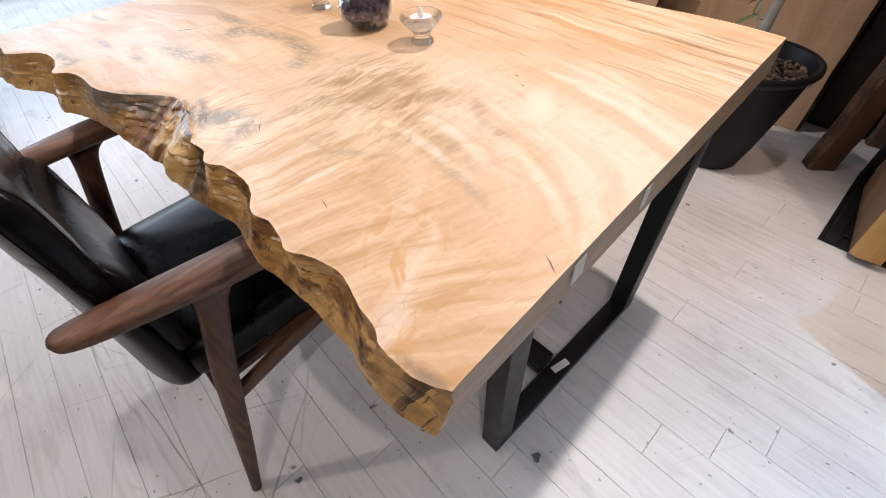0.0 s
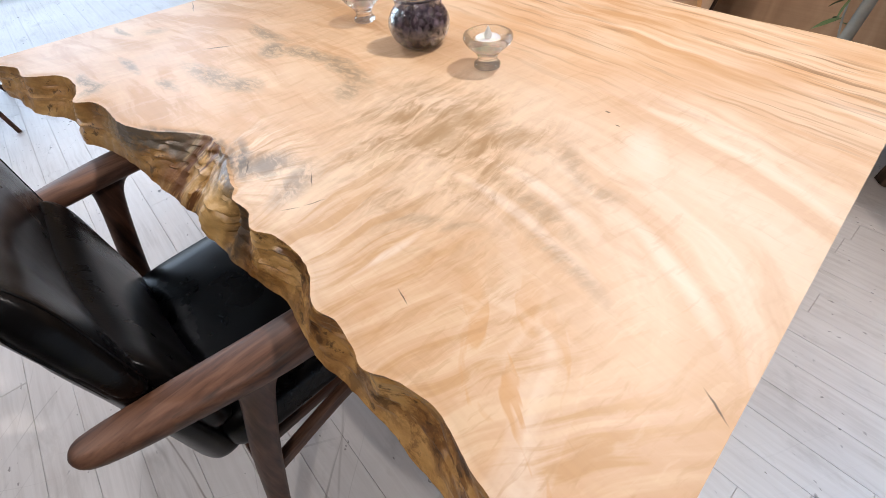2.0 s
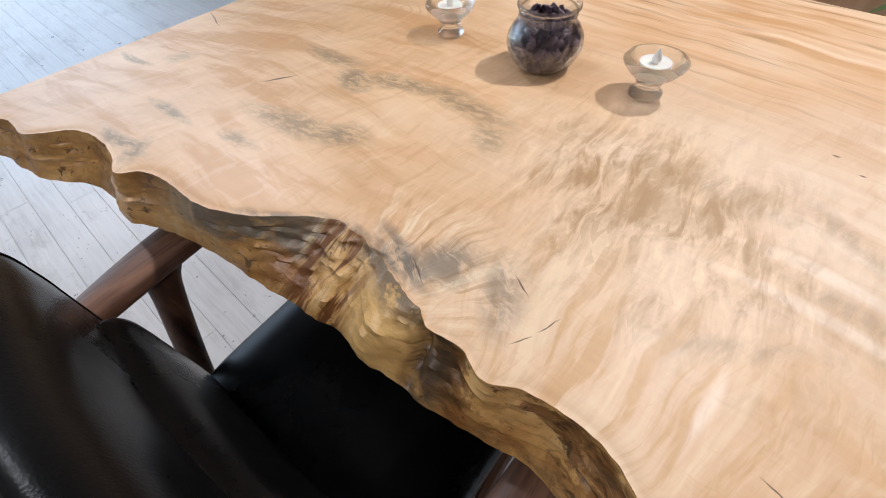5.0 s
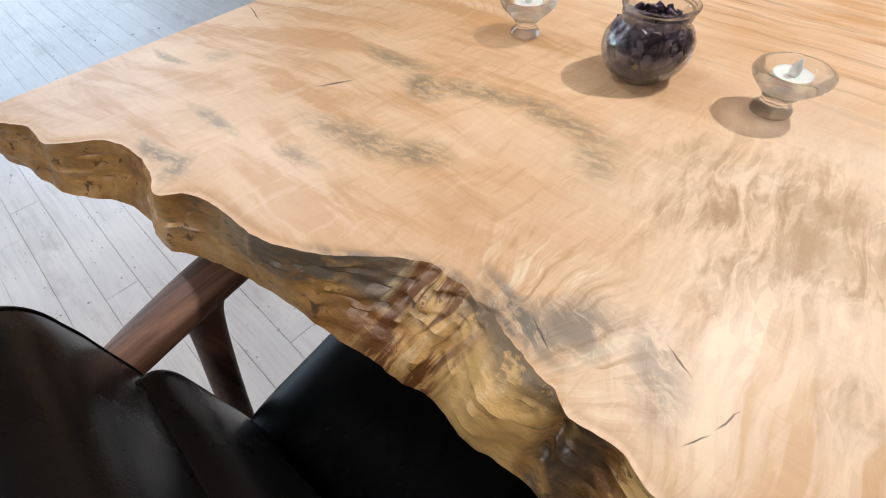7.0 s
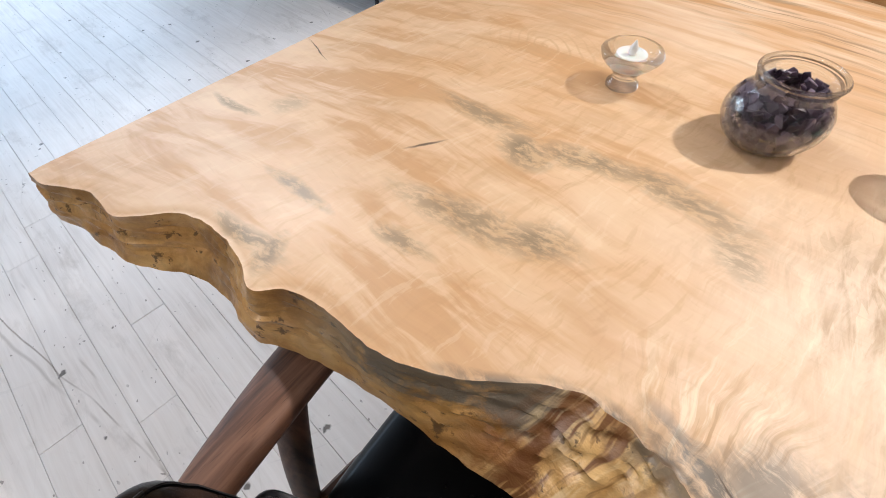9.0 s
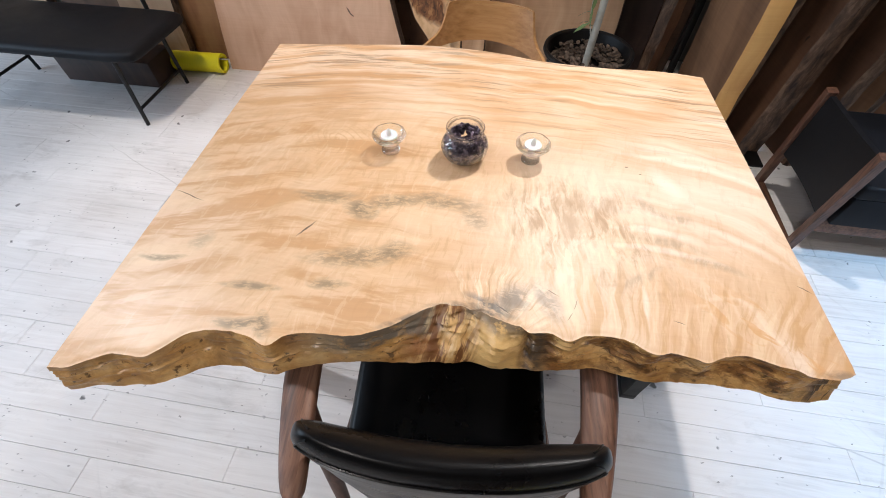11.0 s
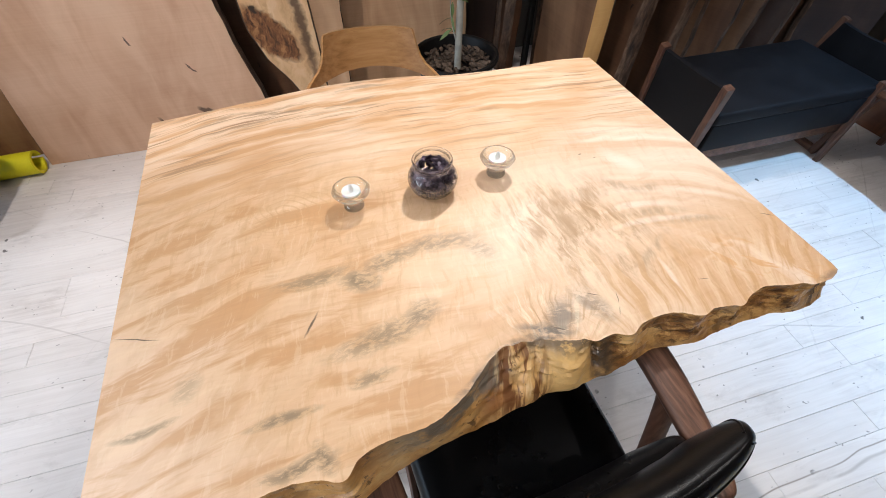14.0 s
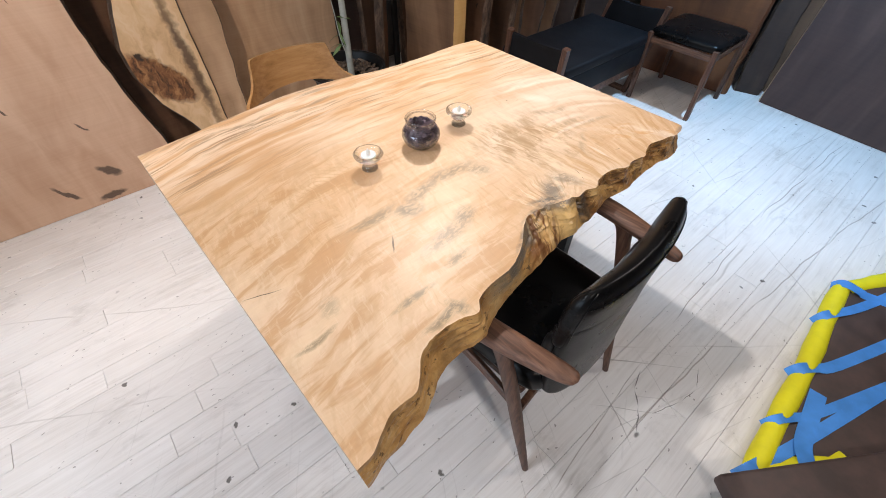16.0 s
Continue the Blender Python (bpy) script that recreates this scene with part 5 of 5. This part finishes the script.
# ---- black bench on the metal frame, beyond the table's left end ----
def metal_bench():
    b = root("metal_bench", (-2.27, 1.13, 0), "long charcoal bench with cream back on black steel legs", "bench")
    rows = []
    for k in range(7):
        f = k / 6
        e = 0.016 * (2 * f - 1) ** 4
        ring = []
        for i in range(48):
            a = 2 * math.pi * i / 48
            c, d = math.cos(a), math.sin(a)
            ring.append(((0.68 - e) * math.copysign(abs(c) ** 0.12, c), (0.235 - e) * math.copysign(abs(d) ** 0.2, d), 0.375 + 0.048 * f))
        rows.append(ring)
    rows.append([(p[0] * 0.97, p[1] * 0.92, 0.427) for p in ring])
    part("seat", rows_mesh(rows), "leather_matt", b, angle=50)
    part("seat_rail", box((1.2, 0.03, 0.02), (0, -0.17, 0.366), 0.004), "iron", b)
    for s, x in ((1, 0.48), (-1, -0.51)):
        part("front_leg", sweep([(x, -0.175, 0, 0.010, 0.010), (x + s * 0.03, -0.165, 0.38, 0.011, 0.011)], 4, 10), "iron", b)
        part("rear_leg", sweep([(x - 0.01, 0.24, 0, 0.010, 0.010), (x + s * 0.0, 0.215, 0.4, 0.011, 0.011), (x - s * 0.02, 0.26, 0.86, 0.011, 0.011)], 6, 10), "iron", b)
        part("crossbar", sweep([(x + 0.005, -0.17, 0.09, 0.008, 0.008), (x - 0.005, 0.232, 0.09, 0.008, 0.008)], 3, 8), "iron", b)
    rows = []
    for k in range(13):
        x = -0.62 + 1.24 * k / 12
        e = 0.012 * (abs(k - 6) / 6) ** 8
        rows.append([(x + 0.0, 0.235 + 0.03 * math.cos(a) + 0.02 * math.sin(a), 0.72 + (0.135 - e) * math.copysign(abs(math.sin(a)) ** 0.5, math.sin(a))) for a in np.linspace(0, 2 * math.pi, 22, endpoint=False)])
    part("backrest", rows_mesh(rows), "cream", b, "cream upholstered back panel", angle=50)


metal_bench()


def stack_of_wood():
    o = part("wooden_crate", box((0.6, 0.22, 0.15), (-2.22, 1.40, 0.0755), 0.006), "darkslab")
    tagged(o, "dark low wooden box on the floor under the bench", "box")


stack_of_wood()


def foam_roll():
    n = 20
    rows = []
    for x in np.linspace(0, 0.5, 5):
        out = [(x, 0.055 * math.cos(a), 0.058 + 0.055 * math.sin(a)) for a in np.linspace(0.15, 2 * math.pi - 0.15, n)]
        inn = [(x, 0.043 * math.cos(a), 0.058 + 0.043 * math.sin(a)) for a in np.linspace(2 * math.pi - 0.15, 0.15, n)]
        rows.append(out + inn)
    o = part("foam_tube", rows_mesh(rows), "yellow")
    o.matrix_world = pose(-2.12, 1.50, 0, 0, 0, 2)
    tagged(o, "bright yellow split foam edge guard lying on the floor", "foam tube")


foam_roll()


# ---- dark wood-framed bench and stool beyond the right end ----
def sling_bench():
    b = root("sling_bench", (1.72, 0.80, 0), "long low bench with black leather seat and walnut end frames", "bench")
    for s in (1, -1):
        x = s * 0.44
        part("front_leg", sweep([(x - 0.02 * s, -0.2, 0, 0.016, 0.016), (x + 0.045 * s, -0.28, 0.54, 0.017, 0.016)], 4, 12, 8, (1, 0, 0)), "walnut_z", b, angle=30)
        part("rear_leg", sweep([(x - 0.02 * s, 0.19, 0, 0.016, 0.016), (x + 0.045 * s, 0.10, 0.53, 0.017, 0.016)], 4, 12, 8, (1, 0, 0)), "walnut_z", b, angle=30)
        part("floor_bar", box((0.03, 0.37, 0.03), (x - 0.018 * s, -0.005, 0.016), 0.003), "walnut", b)
        rows = []
        for f in np.linspace(0, 1, 9):
            sag = 0.012 * math.sin(math.pi * f)
            yt, yb, zt, zb = -0.272 + 0.372 * f, -0.228 + 0.365 * f, 0.525 - 0.01 * f - sag, 0.215
            rows.append([(x + 0.048 * s - sag * s, yt, zt), (x + 0.028 * s - sag * s, yt, zt), (x - 0.012 * s - sag * s, yb, zb), (x + 0.008 * s - sag * s, yb, zb)])
        part("side_panel", rows_mesh(rows), "leather_matt", b, angle=30)
    part("seat", box((0.86, 0.47, 0.06), (0, -0.03, 0.372), 0.018, seg=4), "leather_matt", b)
    part("front_apron", box((0.85, 0.03, 0.13), (0, -0.25, 0.285), 0.008), "leather_matt", b)
    part("bottom_rail", box((0.85, 0.03, 0.07), (0, -0.225, 0.19), 0.004), "walnut", b)


sling_bench()


def leather_stool():
    b = root("leather_stool", (2.33, 0.34, 0), "walnut stool with a black leather cushion seat", "stool", rz=2)
    rows = []
    for k in range(9):
        f = k / 8
        e = 0.02 * (2 * f - 1) ** 4
        ring = []
        for i in range(40):
            a = 2 * math.pi * i / 40
            c, d = math.cos(a), math.sin(a)
            ring.append(((0.215 - e) * math.copysign(abs(c) ** 0.2, c), (0.212 - e) * math.copysign(abs(d) ** 0.2, d), 0.395 + 0.05 * f))
        rows.append(ring)
    rows.append([(p[0] * 0.85, p[1] * 0.85, 0.452) for p in ring])
    rows.append([(p[0] * 0.4, p[1] * 0.4, 0.456) for p in ring])
    part("seat", rows_mesh(rows), "leather", b, angle=50)
    for s in (1, -1):
        for q in (1, -1):
            part("leg", sweep([(s * 0.215, q * 0.205, 0, 0.015, 0.013), (s * 0.212, q * 0.2, 0.42, 0.017, 0.015)], 4, 12, 7), "walnut_z", b, angle=30)
        part("side_rail", box((0.022, 0.38, 0.035), (s * 0.21, 0, 0.378), 0.003), "walnut", b)
        part("rail", box((0.40, 0.022, 0.035), (0, s * 0.2, 0.378), 0.003), "walnut", b)


leather_stool()


# ---- wrapped board lying on the floor behind the armchair ----
def wrapped_board():
    """A skewed slab wrapped along its near edges with foam and taped across, in plan coordinates."""
    b = root("wrapped_board", (0.9, -1.25, 0), "dark brown slab edged in yellow foam and blue tape", "board")
    def plan(x, y, z): return Vector((x - 0.9, y + 1.25, z))
    rim = [plan(x, y, 0) for x, y in ((0.315, -1.065), (1.315, -0.985), (1.98, -1.30), (1.90, -1.75), (0.95, -1.72))]
    bm = bmesh.new()
    low, top = [bm.verts.new(p + Vector((0, 0, 0.005))) for p in rim], [bm.verts.new(p + Vector((0, 0, 0.05))) for p in rim]
    bm.faces.new(top), bm.faces.new(low[::-1])
    for k in range(5):
        bm.faces.new((low[k], low[(k + 1) % 5], top[(k + 1) % 5], top[k]))
    bmesh.ops.bevel(bm, geom=bm.edges[:], offset=0.005, segments=2, affect="EDGES", profile=0.5)
    part("board", bm, "brown", b)
    def guard(p, q, wide=0.032, seed=0):
        d = (q - p).normalized()
        side = Vector((-d.y, d.x, 0))
        rows = []
        for f in np.linspace(0, 1, 14):
            c = p.lerp(q, f) + Vector((0, 0, 0.033)) + side * (0.004 * math.sin(9 * f + seed))
            r = wide * (1 + 0.10 * math.sin(23 * f + seed))
            rows.append([c + side * (r * math.cos(a)) + Vector((0, 0, 0.032 * math.sin(a))) for a in np.linspace(0, 2 * math.pi, 20, endpoint=False)])
        return rows_mesh(rows)
    part("edge_guard", guard(plan(0.31, -1.062, 0), plan(1.315, -0.985, 0)), "yellow", b, "bright yellow foam edge guard")
    part("edge_guard", guard(plan(1.32, -0.995, 0), plan(1.97, -1.305, 0), 0.034, 2), "yellow", b, "bright yellow foam edge guard")
    part("edge_guard", guard(plan(0.32, -1.075, 0), plan(0.56, -1.235, 0), 0.05, 4), "yellow", b, "bright yellow foam edge guard")
    def strip(pts, w):
        """Tape that starts low on the foam, climbs over it and runs out on the slab."""
        P = smooth_path([plan(x, y, z) for x, y, z in pts], 26)
        rows = []
        for i, p in enumerate(P):
            d = Vector(P[min(i + 1, 25)] - P[max(i - 1, 0)])
            d.z = 0
            d.normalize()
            sd = Vector((-d.y, d.x, 0)) * (w / 2)
            rows.append([Vector(p) - sd, Vector(p) + sd, Vector(p) + sd + Vector((0, 0, 0.0008)), Vector(p) - sd + Vector((0, 0, 0.0008))])
        return rows_mesh(rows)
    def over(x0, y0, x1, y1, x2, y2, lift=0.0):
        dx, dy = (x1 - x0), (y1 - y0)
        n = math.hypot(dx, dy)
        dx, dy = dx / n, dy / n
        return [(x0 - 0.006 * dx, y0 - 0.006 * dy, 0.03), (x0 + 0.008 * dx, y0 + 0.008 * dy, 0.056), (x0 + 0.034 * dx, y0 + 0.034 * dy, 0.0672), (x0 + 0.085 * dx, y0 + 0.085 * dy, 0.058 + lift), (x1, y1, 0.052 + lift), (x2, y2, 0.052 + lift)]
    for path, w in ((over(1.31, -0.955, 1.33, -1.06, 1.40, -1.25), 0.046), (over(1.06, -0.972, 1.25, -1.062, 1.55, -1.17, 0.0012), 0.034), (over(0.755, -0.998, 0.90, -1.09, 1.30, -1.24), 0.038),
                    (over(0.505, -1.018, 0.66, -1.11, 1.0, -1.25), 0.030), (over(0.285, -1.03, 0.50, -1.105, 0.98, -1.245, 0.0012), 0.036)):
        part("tape_strip", strip(path, w), "tape", b, "blue masking tape", smooth=False)
    part("tape_strip", strip([(0.735, -1.085, 0.0545), (0.62, -1.10, 0.0548), (0.52, -1.115, 0.0560), (0.46, -1.14, 0.0675), (0.42, -1.175, 0.064)], 0.05), "tape", b, "blue masking tape", smooth=False)


wrapped_board()


def second_board():
    o = part("brown_board", box((0.9, 0.6, 0.05), (0, 0, 0.087), 0.012, seg=3), "brown")
    o.matrix_world = pose(0.415, -1.475, 0, 0, 0, -33)
    tagged(o, "dark brown padded board lying across the wrapped board", "board")


second_board()


# ---- floor boards, one by one near the table ----
def floor_boards():
    rnd = random.Random(12)
    W, L = 0.0952, 0.912
    base = bmesh.new()
    v = lambda x, y, z: base.verts.new((x, y, z))
    a, b, g = L / 2 - 0.0004, W / 2 - 0.0004, 0.0007
    lo = [v(-a, -b, -0.012), v(a, -b, -0.012), v(a, b, -0.012), v(-a, b, -0.012)]
    m1 = [v(-a, -b, -g), v(a, -b, -g), v(a, b, -g), v(-a, b, -g)]
    tp = [v(-a + g, -b + g, 0), v(a - g, -b + g, 0), v(a - g, b - g, 0), v(-a + g, b - g, 0)]
    for p, q in ((lo, m1), (m1, tp)):
        for i in range(4):
            base.faces.new((p[i], p[(i + 1) % 4], q[(i + 1) % 4], q[i]))
    base.faces.new(tp)
    me = bpy.data.meshes.new("floor_board")
    base.to_mesh(me), base.free()
    me.materials.append(M["floor"])
    spots = []
    y = -3.9
    while y < 2.05:
        x = -5.0 - rnd.random() * L
        while x < 3.9:
            spots.append((x + L / 2, y + W / 2))
            x += L
        y += W
    spots.sort(key=lambda s: ((s[0] - 0.1) / 1.25) ** 2 + (s[1] - 0.15) ** 2)
    for x, y in spots[:300]:
        o = new("floor_board", me)
        o.parent = floor
        o.location = (x, y, rnd.uniform(-0.0004, 0.0003))
    verts, faces = [], []
    src = [tuple(w.co) for w in me.vertices]
    polys = [tuple(p.vertices) for p in me.polygons]
    for x, y in spots[300:]:
        k = len(verts)
        verts += [(p[0] + x, p[1] + y, p[2]) for p in src]
        faces += [tuple(i + k for i in p) for p in polys]
    verts = [(min(max(p[0], -5.02), 3.52), p[1], p[2]) for p in verts]
    far = bpy.data.meshes.new("far_boards")
    far.from_pydata(verts, [], faces)
    far.materials.append(M["floor"])
    o = new("far_boards", far)
    o.parent = floor
    o["kind"] = "stuff"


floor_boards()
